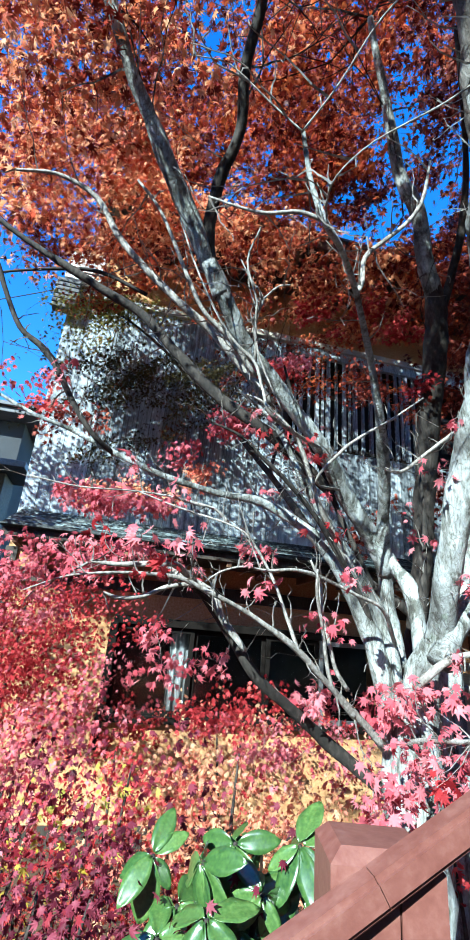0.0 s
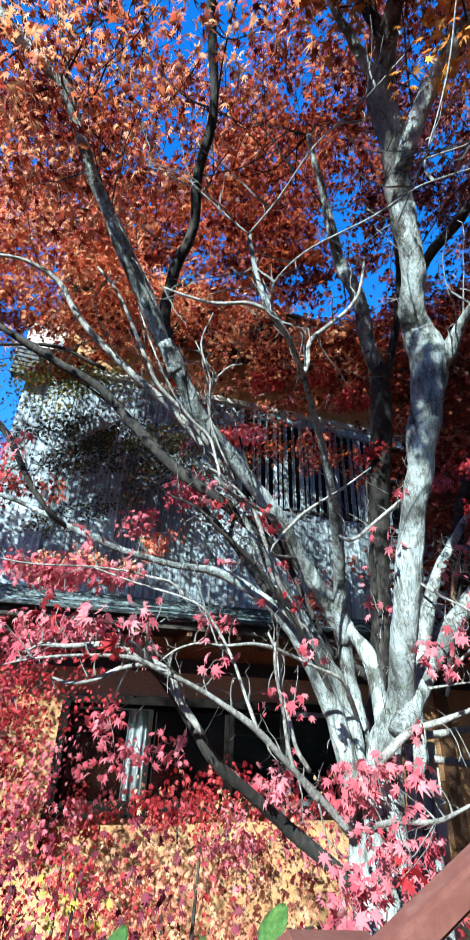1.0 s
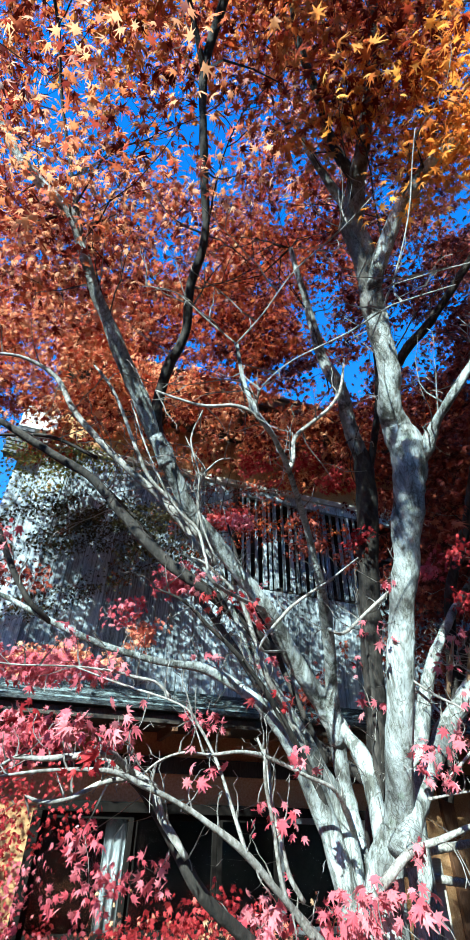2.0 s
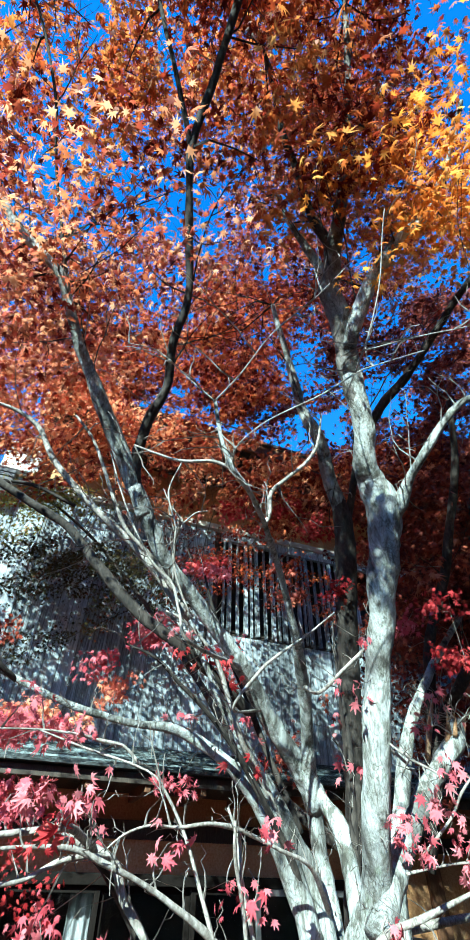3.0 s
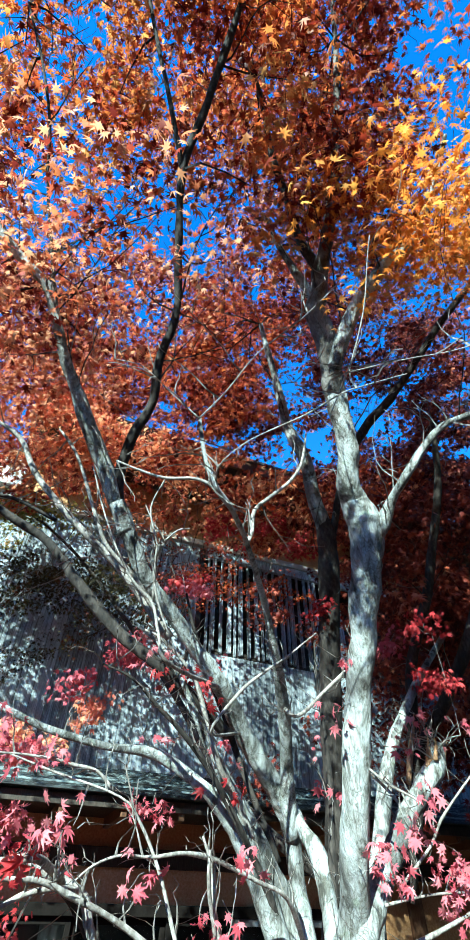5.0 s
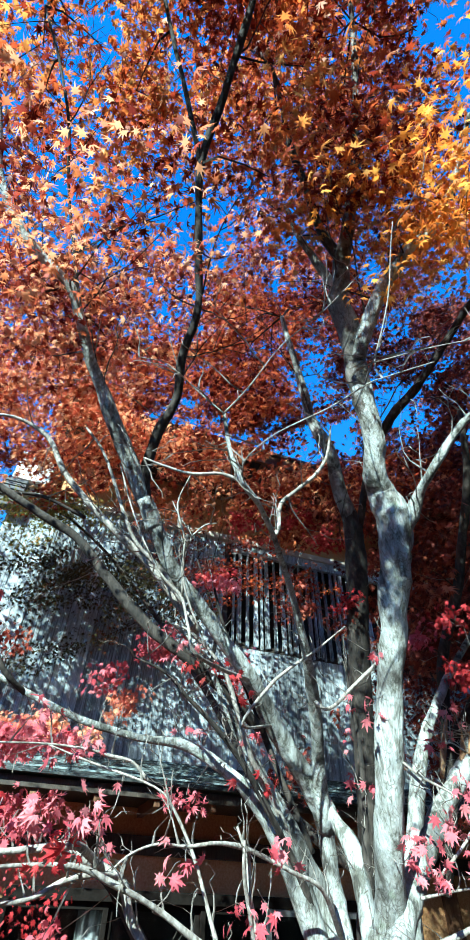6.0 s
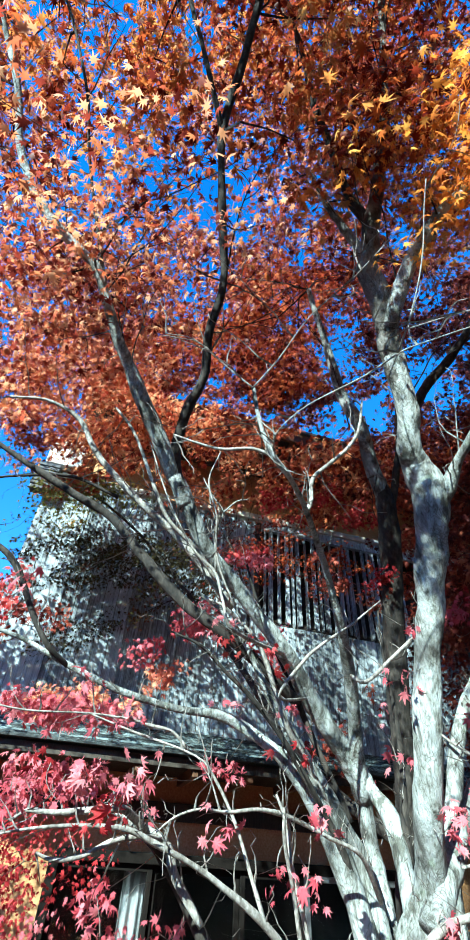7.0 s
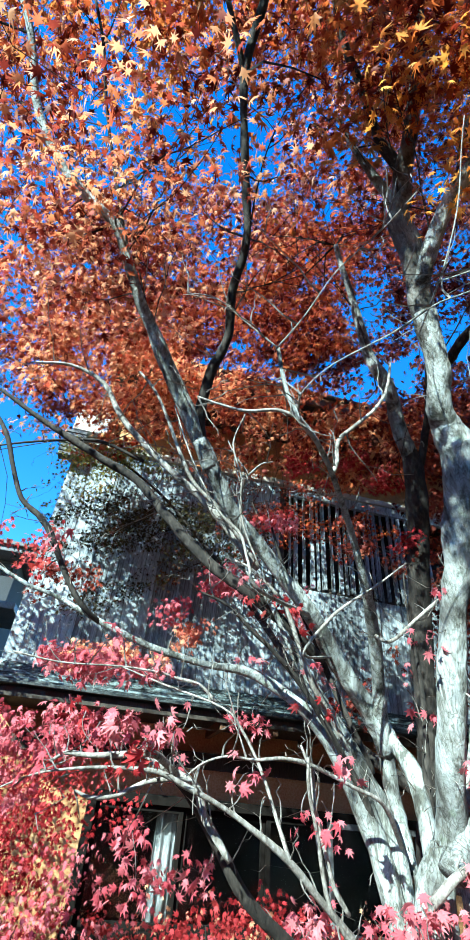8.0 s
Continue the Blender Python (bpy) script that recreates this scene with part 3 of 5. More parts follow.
def spray_points(centre, radii, sprays, per, flat=0.05, width=0.2, bough=1):
    """Leaves in flat sprays inside an ellipsoid, the sprays gathered on boughs that tilt to the light, with gaps between. Also the sprays' own places."""
    c, r = np.array(centre), np.array(radii)
    groups = max(1, sprays // bough)
    d = rng.normal(0, 1, (groups, 3))
    d /= np.linalg.norm(d, axis=1, keepdims=True)
    heart = c + d * r * (rng.uniform(0, 1, groups) ** 0.42)[:, None]
    at = np.repeat(heart, bough, 0)
    if bough > 1:
        lean = np.repeat(rng.normal(0, 0.2, (groups, 2)) + [0.45, 0.5], bough, 0)
        off = rng.normal(0, 1, at.shape) * [0.19, 0.19, 0.04]
        off[:, 2] += (off[:, :2] * lean).sum(1) - 0.25 * (off[:, :2] ** 2).sum(1)
        at = at + off
    out = []
    for p in at:
        n = int(per * rng.uniform(0.6, 1.4))
        a = rng.uniform(0, 2 * math.pi, n)
        rad = width * np.sqrt(rng.uniform(0.02, 1, n)) * rng.uniform(0.7, 1.3)
        tilt = rng.normal(0, 0.25, 2) + ([0.5, 0.55] if bough > 1 else [0.2, 0.25])
        off = np.stack([np.cos(a) * rad, np.sin(a) * rad, rng.normal(0, flat, n)], 1)
        off[:, 2] += off[:, 0] * tilt[0] + off[:, 1] * tilt[1] - 0.9 * rad ** 2
        out.append(p + off)
    return np.concatenate(out), at


# ---- the maple ----
maple = empty("maple_tree", (1.2, 2.12, 0), "many-stemmed Japanese maple in red and orange autumn leaf", "tree")
maple_at = np.array(maple.location)
LIMB_ENDS, ALL_ROWS = [], []


def limb(name, rows, dark=False, rough=False):
    kind = name.split("_")[0]
    girth = max(r[3] for r in rows)
    bm = bmesh.new()
    here = [(r[0] - maple_at[0], r[1] - maple_at[1], r[2] - maple_at[2], r[3]) for r in rows]
    tube(bm, here, 22 if girth > 0.04 else 12 if girth > 0.02 else 7, 0.2 if girth > 0.02 else 0.16, 7 if girth > 0.02 else 4, len(rows) * 1.7 + rows[0][0])
    ALL_ROWS.append(rows)
    for r in rows[2:]:
        LIMB_ENDS.append(np.array(r[:3]))
    # dark and rough choose darker bark that carries the limb's shade
    return part(kind, bm, TORN if kind == "splinter" else BARK_ROUGH_SHADED if rough else BARK_DARK_SHADED if dark else (BARK if girth > 0.018 else TWIG), maple, smooth=True)


def twig_mesh(at, start, r0=0.004, reach=1.4):
    """Thin crooked shoots that branch from the limbs, spray by spray, in one mesh."""
    verts, faces = [], []
    known = [np.array(q) for q in start]
    size = [r0 * 1.6] * len(known)
    gap_to = np.array([np.min(np.linalg.norm(start - p, axis=1)) for p in at])
    for n in np.argsort(gap_to):
        p = at[n]
        far = np.linalg.norm(np.array(known) - p, axis=1)
        j = int(np.argmin(far))
        if far[j] > reach:
            continue
        q, r1 = known[j], size[j] * 0.8
        run = p - q
        bend = rng.normal(0, 0.10, 3) * far[j] + [0, 0, -0.05 * far[j]]
        path = [q, q + run * 0.35 + bend, q + run * 0.7 + bend * 0.7, p]
        base = len(verts)
        for i, c in enumerate(path):
            r = max(0.0012, r1 * (1 - 0.2 * i))
            verts += [c + [r, 0, 0], c + [-r * 0.5, r * 0.87, 0], c + [-r * 0.5, -r * 0.87, r * 0.3]]
        for i in range(3):
            for k in range(3):
                a, b = base + 3 * i + k, base + 3 * i + (k + 1) % 3
                faces.append((a, b, b + 3, a + 3))
        known += [path[1], path[2], p]
        size += [r1 * 0.9, r1 * 0.8, r1 * 0.7]
    me = bpy.data.meshes.new("twig")
    me.from_pydata([tuple(v) for v in verts], [], faces)
    me.update()
    return me


OPENINGS = []


def opening(a, ra, b, rb):
    """A widening gap between the boughs, cut along the camera's line of sight to show sky or house."""
    OPENINGS.append((np.array(a), ra, np.array(b), rb))


def thinned(pts):
    keep = np.ones(len(pts), bool)
    for a, ra, b, rb in OPENINGS:
        run = b - a
        u = np.clip((pts - a) @ run / (run @ run), 0, 1)
        off = np.linalg.norm(pts - a - u[:, None] * run, axis=1)
        keep &= off > (ra + (rb - ra) * u) * rng.uniform(0.25, 1.15, len(pts))
    return pts[keep]


def crown(centre, radii, sprays, size, palette):
    pts, at = spray_points(centre, radii, sprays, 25, 0.035, 0.17, 7)
    pts = thinned(pts)
    me = leaf_mesh(pts - maple_at, size, SHAPE5 if size > 0.09 else SLIM7)
    me.materials.append(LEAF[palette])
    ob = new("crown", me)
    ob.parent = maple
    tagged(ob, palette + " maple leaves in layered sprays", kind="stuff")
    pick = at[::2] if len(at) > 40 else at
    me = twig_mesh(pick - maple_at, np.array(LIMB_ENDS) - maple_at, 0.0042)
    me.materials.append(BARK_DARK_SHADED)
    ob = new("twig_growth", me)
    ob.parent = maple
    tagged(ob, kind="stuff")


def line_mesh(lines):
    """Three-sided thin twigs, each a row of (x, y, z, radius), in one mesh."""
    verts, faces = [], []
    for line in lines:
        base = len(verts)
        for x, y, z, r in line:
            c = np.array((x, y, z)) - maple_at
            verts += [c + [r, 0, 0], c + [-r * 0.5, r * 0.87, 0], c + [-r * 0.5, -r * 0.87, r * 0.3]]
        for i in range(len(line) - 1):
            for k in range(3):
                a, b = base + 3 * i + k, base + 3 * i + (k + 1) % 3
                faces.append((a, b, b + 3, a + 3))
    me = bpy.data.meshes.new("shoot")
    me.from_pydata([tuple(v) for v in verts], [], faces)
    return me


def shoots(rows_list):
    """Short crooked side shoots all along the limbs, each with a fork or two."""
    at, lines = [], []
    for rows in rows_list:
        q = smooth_rows(rows, 4)
        for i in range(2, len(q)):
            if rng.uniform() > (0.62 if q[i, 2] < 2.8 else 0.34) or q[i, 2] < 1.3 or q[i, 3] > 0.05:
                continue
            d = rng.normal(0, 1, 3) + [-0.6, -0.1, 0.5]
            d /= np.linalg.norm(d)
            p, way = q[i, :3].copy(), d
            high = q[i, 2] > 2.8
            n = rng.integers(4, 8) if high else rng.integers(3, 6)
            reach = rng.uniform(0.02, 0.06) if high else rng.uniform(0.010, 0.034)
            line = [(*p, 0.0040)]
            for k in range(n):
                way = way + rng.normal(0, 0.2, 3) + [0, 0, 0.03]
                way /= np.linalg.norm(way)
                p = p + way * reach
                line.append((*p, 0.0032 * (1 - 0.75 * (k + 1) / n)))
                if k in (2, 4) and rng.uniform() < 0.75:
                    side = way + rng.normal(0, 0.6, 3)
                    side /= np.linalg.norm(side)
                    e = p + side * reach * 1.6
                    lines.append([(*p, 0.002), (*(p + side * reach * 0.8 + rng.normal(0, 0.006, 3)), 0.0016), (*e, 0.001)])
                    at.append(e)
            lines.append(line)
            at.append(p)
    me = line_mesh(lines)
    me.materials.append(TWIG)
    ob = new("twig_growth", me)
    ob.parent = maple
    tagged(ob, "fine grey shoots with few leaves", kind="stuff")
    at = np.array(at)
    at = at[at[:, 2] < 2.6]
    for palette, share, many in (("pink", 0.040, 9), ("red", 0.008, 8)):
        tips = at[rng.uniform(0, 1, len(at)) < share]
        pts = np.repeat(tips, many, 0) + rng.normal(0, 0.028, (len(tips) * many, 3)) * [1, 1, 0.7]
        me = leaf_mesh(pts - maple_at, 0.042, SHAPE7, 0.8)
        me.materials.append(LEAF[palette])
        ob = new("leaf_scatter", me)
        ob.parent = maple
        tagged(ob, kind="stuff")


def long_twigs(count):
    """Slender dark twigs that rise from the upper limbs into the crown, with side twigs by turns."""
    roots = [r for rows in ALL_ROWS for r in rows[1:] if 3.2 < r[2] < 4.9 and r[3] > 0.005]
    lines = []
    for n in range(count):
        p = np.array(roots[rng.integers(len(roots))][:3])
        way = np.array([rng.normal(0, 0.6), rng.normal(-0.1, 0.45), rng.uniform(0.5, 1.0)])
        thick, turn = rng.uniform(0.0026, 0.0046), rng.uniform(0, 6.28)
        steps = rng.integers(8, 15)
        line = [(*p, thick)]
        for k in range(steps):
            way = way + rng.normal(0, 0.13, 3) + [0, 0, 0.05]
            way /= np.linalg.norm(way)
            p = p + way * rng.uniform(0.05, 0.09)
            r = thick * (1 - 0.75 * (k + 1) / steps)
            line.append((*p, r))
            if k > 1 and rng.uniform() < 0.6:
                turn += 3.14 + rng.normal(0, 0.3)
                side = way * 0.8 + np.array([math.cos(turn), math.sin(turn), 0.1]) * 0.7
                q, branch = p.copy(), [(*p, r * 0.8)]
                for i in range(rng.integers(3, 6)):
                    side = side + rng.normal(0, 0.15, 3)
                    side /= np.linalg.norm(side)
                    q = q + side * 0.05
                    branch.append((*q, max(0.0009, r * (0.7 - 0.12 * i))))
                lines.append(branch)
        lines.append(line)
    me = line_mesh(lines)
    me.materials.append(BARK_DARK_SHADED)
    ob = new("twig_growth", me)
    ob.parent = maple
    tagged(ob, "slender dark twigs rising into the crown", kind="stuff")


def litter():
    """Fallen leaves on the soil round the tree."""
    n = 5000
    a, r = rng.uniform(0, 6.283, n), 4.2 * np.sqrt(rng.uniform(0, 1, n))
    pts = np.stack([1.2 + np.cos(a) * r, 2.1 + np.sin(a) * r, rng.uniform(0.02, 0.07, n)], 1)
    pts = pts[pts[:, 1] < 5.9]
    v, f = SHAPE5
    turn = rng.uniform(0, 6.283, len(pts))
    s = rng.uniform(0.04, 0.085, len(pts))
    c, w = np.cos(turn) * s, np.sin(turn) * s
    co = np.stack([v[None, :, 0] * c[:, None] - v[None, :, 1] * w[:, None], v[None, :, 0] * w[:, None] + v[None, :, 1] * c[:, None], v[None, :, 2] * s[:, None] * rng.uniform(-2, 3, len(pts))[:, None]], 2) + pts[:, None, :]
    faces = (f[None] + (np.arange(len(pts)) * len(v))[:, None, None]).reshape(-1, 3)
    me = bpy.data.meshes.new("leaf_litter")
    me.from_pydata(co.reshape(-1, 3).tolist(), [], faces.tolist())
    me.materials.append(LEAF["scarlet"])
    tagged(new("leaf_litter", me), "fallen red maple leaves scattered on the soil", "leaf litter", kind="stuff")


litter()

single = {}
counted = [0]


def spray(centre, radii, sprays, size, palette):
    """A low spray near the eye: its leaves are parts of their own while they can be counted."""
    size *= 0.8
    pts, at = spray_points(centre, radii, sprays, 27, 0.020, 0.058)
    me = twig_mesh(at - maple_at, np.array(LIMB_ENDS) - maple_at, 0.0017, 0.5)
    me.materials.append(TWIG)
    ob = new("twig_growth", me)
    ob.parent = maple
    tagged(ob, kind="stuff")
    if counted[0] + len(pts) > 300 or palette not in LEAF_ONE:
        me = leaf_mesh(pts - maple_at, size, SHAPE7, 0.8)
        me.materials.append(LEAF[palette])
        ob = new("leaf_spray", me)
        ob.parent = maple
        tagged(ob, kind="stuff")
        return
    if palette not in single:
        single[palette] = []
        for k in range(6):
            m1 = leaf_mesh(np.zeros((1, 3)), 1.0, SHAPE7, 0.8)
            m1.materials.append(LEAF_ONE[palette])
            single[palette].append(m1)
    counted[0] += len(pts)
    for i, p in enumerate(pts):
        ob = new("leaf", single[palette][i % 6])
        ob.parent = maple
        ob.location = p - maple_at
        ob.rotation_euler = (rng.normal(0, 0.3), rng.normal(0, 0.3), rng.uniform(0, 6.28))
        s = size * rng.uniform(0.75, 1.2)
        ob.scale = (s, s, s)


def shrub(centre, radii, sprays, size, palette):
    """A low maple bush: short stems and a dense head of leaves."""
    c = Vector(centre)
    b = empty("maple_bush", (c.x, c.y, 0), "low maple bush with dense " + palette + " autumn leaves", "bush", "maple bushes under the tree")
    at0 = np.array(b.location)
    pts, at = spray_points(centre, radii, int(sprays * 1.5), 24, 0.03, 0.12, 3)
    me = leaf_mesh(pts - at0, size * 0.76, SHAPE7, 0.7)
    me.materials.append(LEAF[palette])
    ob = new("foliage", me)
    ob.parent = b
    tagged(ob, kind="stuff")
    for k in range(5):
        p = at[rng.integers(len(at))] - at0
        bm = bmesh.new()
        foot = rng.normal(0, 0.08, 2)
        tube(bm, [(foot[0], foot[1], 0, 0.014), (p[0] * 0.3, p[1] * 0.3, p[2] * 0.5, 0.010), (p[0] * 0.7, p[1] * 0.7, p[2] * 0.8, 0.007), (p[0], p[1], p[2], 0.003)], 6)
        part("stem", bm, BARK_DARK_SHADED, b, smooth=True)


limb("trunk", [(1.20, 2.12, -0.05, 0.1700), (1.19, 2.12, 0.35, 0.1250), (1.17, 2.11, 1.00, 0.1050), (1.19, 2.09, 1.68, 0.0600), (1.25, 2.04, 1.89, 0.0424), (1.23, 1.96, 2.03, 0.0407), (1.22, 1.90, 2.18, 0.0397), (1.22, 1.83, 2.38, 0.0406), (1.23, 1.74, 2.61, 0.0454), (1.23, 1.66, 2.80, 0.0534), (1.22, 1.61, 2.91, 0.0590), (1.20, 1.59, 2.98, 0.0590), (1.16, 1.57, 3.04, 0.0462), (1.13, 1.53, 3.08, 0.0401), (1.10, 1.46, 3.23, 0.0392), (1.05, 1.40, 3.40, 0.0396)])
# upper trunk in the darker copy: part rough bark, part painted shade
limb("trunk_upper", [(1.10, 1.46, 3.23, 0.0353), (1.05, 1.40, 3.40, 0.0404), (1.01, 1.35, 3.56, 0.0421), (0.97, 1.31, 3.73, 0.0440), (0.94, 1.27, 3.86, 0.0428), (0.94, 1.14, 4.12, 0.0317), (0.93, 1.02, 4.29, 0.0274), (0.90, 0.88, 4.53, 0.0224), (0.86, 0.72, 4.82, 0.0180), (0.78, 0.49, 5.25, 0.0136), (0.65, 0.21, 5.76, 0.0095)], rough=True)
limb("limb_right", [(1.25, 1.60, 2.91, 0.0370), (1.27, 1.54, 2.97, 0.0285), (1.27, 1.49, 3.01, 0.0185), (1.28, 1.40, 3.06, 0.0162), (1.33, 1.31, 3.16, 0.0153), (1.38, 1.25, 3.22, 0.0143), (1.41, 1.20, 3.22, 0.0131), (1.47, 1.15, 3.24, 0.0108)])
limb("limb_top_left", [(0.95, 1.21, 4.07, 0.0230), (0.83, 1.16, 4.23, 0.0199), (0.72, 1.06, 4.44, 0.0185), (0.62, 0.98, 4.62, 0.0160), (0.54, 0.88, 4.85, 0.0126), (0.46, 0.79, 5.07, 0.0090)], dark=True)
limb("limb_pale", [(0.95, 1.29, 3.93, 0.0226), (0.85, 1.26, 4.09, 0.0178), (0.76, 1.23, 4.23, 0.0137), (0.67, 1.18, 4.37, 0.0093)])
limb("limb_arch", [(1.02, 1.35, 3.50, 0.0277), (1.03, 1.26, 3.62, 0.0313), (1.05, 1.17, 3.73, 0.0300), (1.11, 1.04, 3.86, 0.0255), (1.21, 0.93, 3.99, 0.0220), (1.26, 0.81, 4.15, 0.0184), (1.27, 0.71, 4.27, 0.0143), (1.29, 0.58, 4.48, 0.0104)])
limb("limb_far", [(1.67, 2.11, 3.98, 0.0260), (1.75, 1.97, 4.17, 0.0265), (1.86, 1.81, 4.32, 0.0268), (1.94, 1.61, 4.49, 0.0244), (2.01, 1.37, 4.66, 0.0218), (2.09, 1.15, 4.79, 0.0180), (2.17, 0.89, 4.90, 0.0140)], dark=True)
limb("stem_dark", [(1.5, 2.62, -0.05, 0.12), (1.52, 2.6, 0.8, 0.075), (1.60, 2.72, 1.75, 0.0560), (1.63, 2.71, 2.01, 0.0474), (1.64, 2.65, 2.38, 0.0482), (1.63, 2.54, 2.88, 0.0544), (1.59, 2.37, 3.30, 0.0556), (1.55, 2.30, 3.52, 0.0488), (1.50, 2.27, 3.64, 0.0440)], dark=True)
limb("limb_dappled", [(1.59, 2.35, 3.33, 0.0316), (1.55, 2.30, 3.51, 0.0392), (1.46, 2.24, 3.72, 0.0404), (1.38, 2.16, 3.92, 0.0389), (1.29, 2.15, 4.11, 0.0332), (1.18, 2.06, 4.40, 0.0247), (1.00, 1.90, 4.78, 0.0154)])
limb("stem_dark_fork", [(1.58, 2.36, 3.37, 0.0234), (1.60, 2.21, 3.65, 0.0199), (1.59, 2.08, 3.92, 0.0172), (1.52, 1.95, 4.19, 0.0142), (1.36, 1.75, 4.62, 0.0111)], dark=True)
limb("stem_left", [(1.16, 2.2, -0.05, 0.12), (1.15, 2.18, 0.7, 0.09), (1.15, 2.15, 1.49, 0.0452), (1.11, 2.15, 1.75, 0.0338), (1.03, 2.15, 1.97, 0.0340), (0.93, 2.15, 2.13, 0.0300), (0.83, 2.15, 2.21, 0.0193), (0.67, 2.15, 2.28, 0.0156), (0.50, 2.12, 2.28, 0.0115), (0.34, 2.10, 2.30, 0.0101), (0.17, 2.10, 2.35, 0.0089), (0.01, 2.10, 2.41, 0.0072), (-0.10, 2.10, 2.44, 0.0060), (-0.22, 2.10, 2.49, 0.0049), (-0.36, 2.10, 2.56, 0.0038)])
limb("stem_big", [(1.20, 2.20, 1.78, 0.0330), (1.23, 2.30, 1.99, 0.0285), (1.21, 2.30, 2.17, 0.0349), (1.11, 2.25, 2.28, 0.0338), (0.99, 2.20, 2.39, 0.0327), (0.87, 2.10, 2.49, 0.0294), (0.76, 2.05, 2.58, 0.0268), (0.63, 2.00, 2.68, 0.0255), (0.51, 1.95, 2.77, 0.0254), (0.42, 1.90, 2.89, 0.0272), (0.35, 1.86, 2.98, 0.0261)])
limb("limb_left_high", [(0.42, 1.90, 2.89, 0.0336), (0.35, 1.87, 3.00, 0.0306), (0.25, 1.80, 3.12, 0.0294), (0.12, 1.69, 3.27, 0.0251), (0.03, 1.62, 3.38, 0.0196), (-0.04, 1.54, 3.49, 0.0175), (-0.10, 1.49, 3.57, 0.0183), (-0.22, 1.46, 3.65, 0.0190), (-0.34, 1.42, 3.75, 0.0177), (-0.47, 1.34, 3.92, 0.0159), (-0.56, 1.19, 4.16, 0.0134), (-0.72, 1.02, 4.47, 0.0100), (-0.84, 0.55, 4.62, 0.0085), (-0.90, 0.00, 4.70, 0.0070), (-0.86, -0.45, 4.62, 0.0050), (-0.80, -0.72, 5.05, 0.0025)])
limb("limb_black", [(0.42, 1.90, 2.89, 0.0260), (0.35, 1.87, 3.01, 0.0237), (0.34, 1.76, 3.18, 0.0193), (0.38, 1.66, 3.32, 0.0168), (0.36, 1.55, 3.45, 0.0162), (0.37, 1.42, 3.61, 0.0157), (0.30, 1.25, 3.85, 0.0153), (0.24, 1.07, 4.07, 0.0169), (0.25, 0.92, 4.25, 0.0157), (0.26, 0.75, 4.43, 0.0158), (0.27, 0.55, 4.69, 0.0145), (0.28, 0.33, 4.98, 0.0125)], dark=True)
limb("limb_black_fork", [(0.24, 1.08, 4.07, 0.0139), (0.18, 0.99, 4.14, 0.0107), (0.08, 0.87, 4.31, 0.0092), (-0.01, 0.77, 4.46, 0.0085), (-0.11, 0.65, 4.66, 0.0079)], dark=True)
limb("limb_thin_left", [(-0.05, 1.52, 3.52, 0.0085), (-0.13, 1.45, 3.73, 0.0066), (-0.24, 1.29, 4.00, 0.0060), (-0.29, 1.14, 4.14, 0.0060), (-0.40, 1.00, 4.36, 0.0053), (-0.52, 0.89, 4.56, 0.0047)], dark=True)
limb("stem_mid", [(1.22, 2.30, 2.11, 0.0288), (1.16, 2.20, 2.28, 0.0240), (1.08, 2.05, 2.44, 0.0226), (0.98, 1.90, 2.55, 0.0155), (0.90, 1.80, 2.65, 0.0115), (0.82, 1.70, 2.71, 0.0099), (0.74, 1.60, 2.75, 0.0089), (0.65, 1.50, 2.77, 0.0079), (0.58, 1.45, 2.79, 0.0082), (0.53, 1.42, 2.87, 0.0061), (0.50, 1.40, 3.00, 0.0058)])
limb("twig_pale", [(0.49, 1.39, 2.98, 0.0029), (0.55, 1.31, 3.06, 0.0021), (0.61, 1.21, 3.16, 0.0022), (0.72, 1.12, 3.29, 0.0018), (0.80, 1.04, 3.40, 0.0014)])
limb("twig_pale_left", [(0.50, 1.40, 3.00, 0.0025), (0.41, 1.40, 3.07, 0.0022), (0.30, 1.40, 3.16, 0.0017), (0.21, 1.40, 3.15, 0.0013)])
limb("twig_white", [(0.745, 1.60, 2.745, 0.0075), (0.76, 1.60, 2.79, 0.0067), (0.77, 1.60, 2.88, 0.0070), (0.84, 1.60, 2.97, 0.0067), (0.92, 1.60, 3.07, 0.0063), (0.98, 1.60, 3.19, 0.0060), (1.02, 1.60, 3.38, 0.0040)])
limb("twig_knot_left", [(0.58, 1.45, 2.79, 0.0066), (0.52, 1.46, 2.81, 0.0055), (0.44, 1.48, 2.80, 0.0049), (0.37, 1.50, 2.82, 0.0038), (0.30, 1.52, 2.85, 0.0028)])
limb("twig_long", [(0.58, 1.44, 2.79, 0.0026), (0.55, 1.37, 2.75, 0.0024), (0.54, 1.30, 2.74, 0.0017), (0.60, 1.25, 2.80, 0.0018), (0.74, 1.20, 2.91, 0.0023), (0.84, 1.15, 3.00, 0.0024), (0.91, 1.12, 3.04, 0.0020), (1.09, 1.10, 3.18, 0.0018)])
limb("twig_upright", [(0.85, 1.23, 2.99, 0.0017), (0.87, 1.12, 3.11, 0.0021), (0.88, 1.01, 3.27, 0.0022), (0.86, 0.91, 3.42, 0.0017), (0.85, 0.86, 3.49, 0.0013)])
limb("twig_blossom", [(0.83, 1.09, 3.02, 0.0019), (0.96, 1.01, 3.05, 0.0019), (1.07, 0.94, 3.06, 0.0016), (1.20, 0.88, 3.12, 0.0016)])
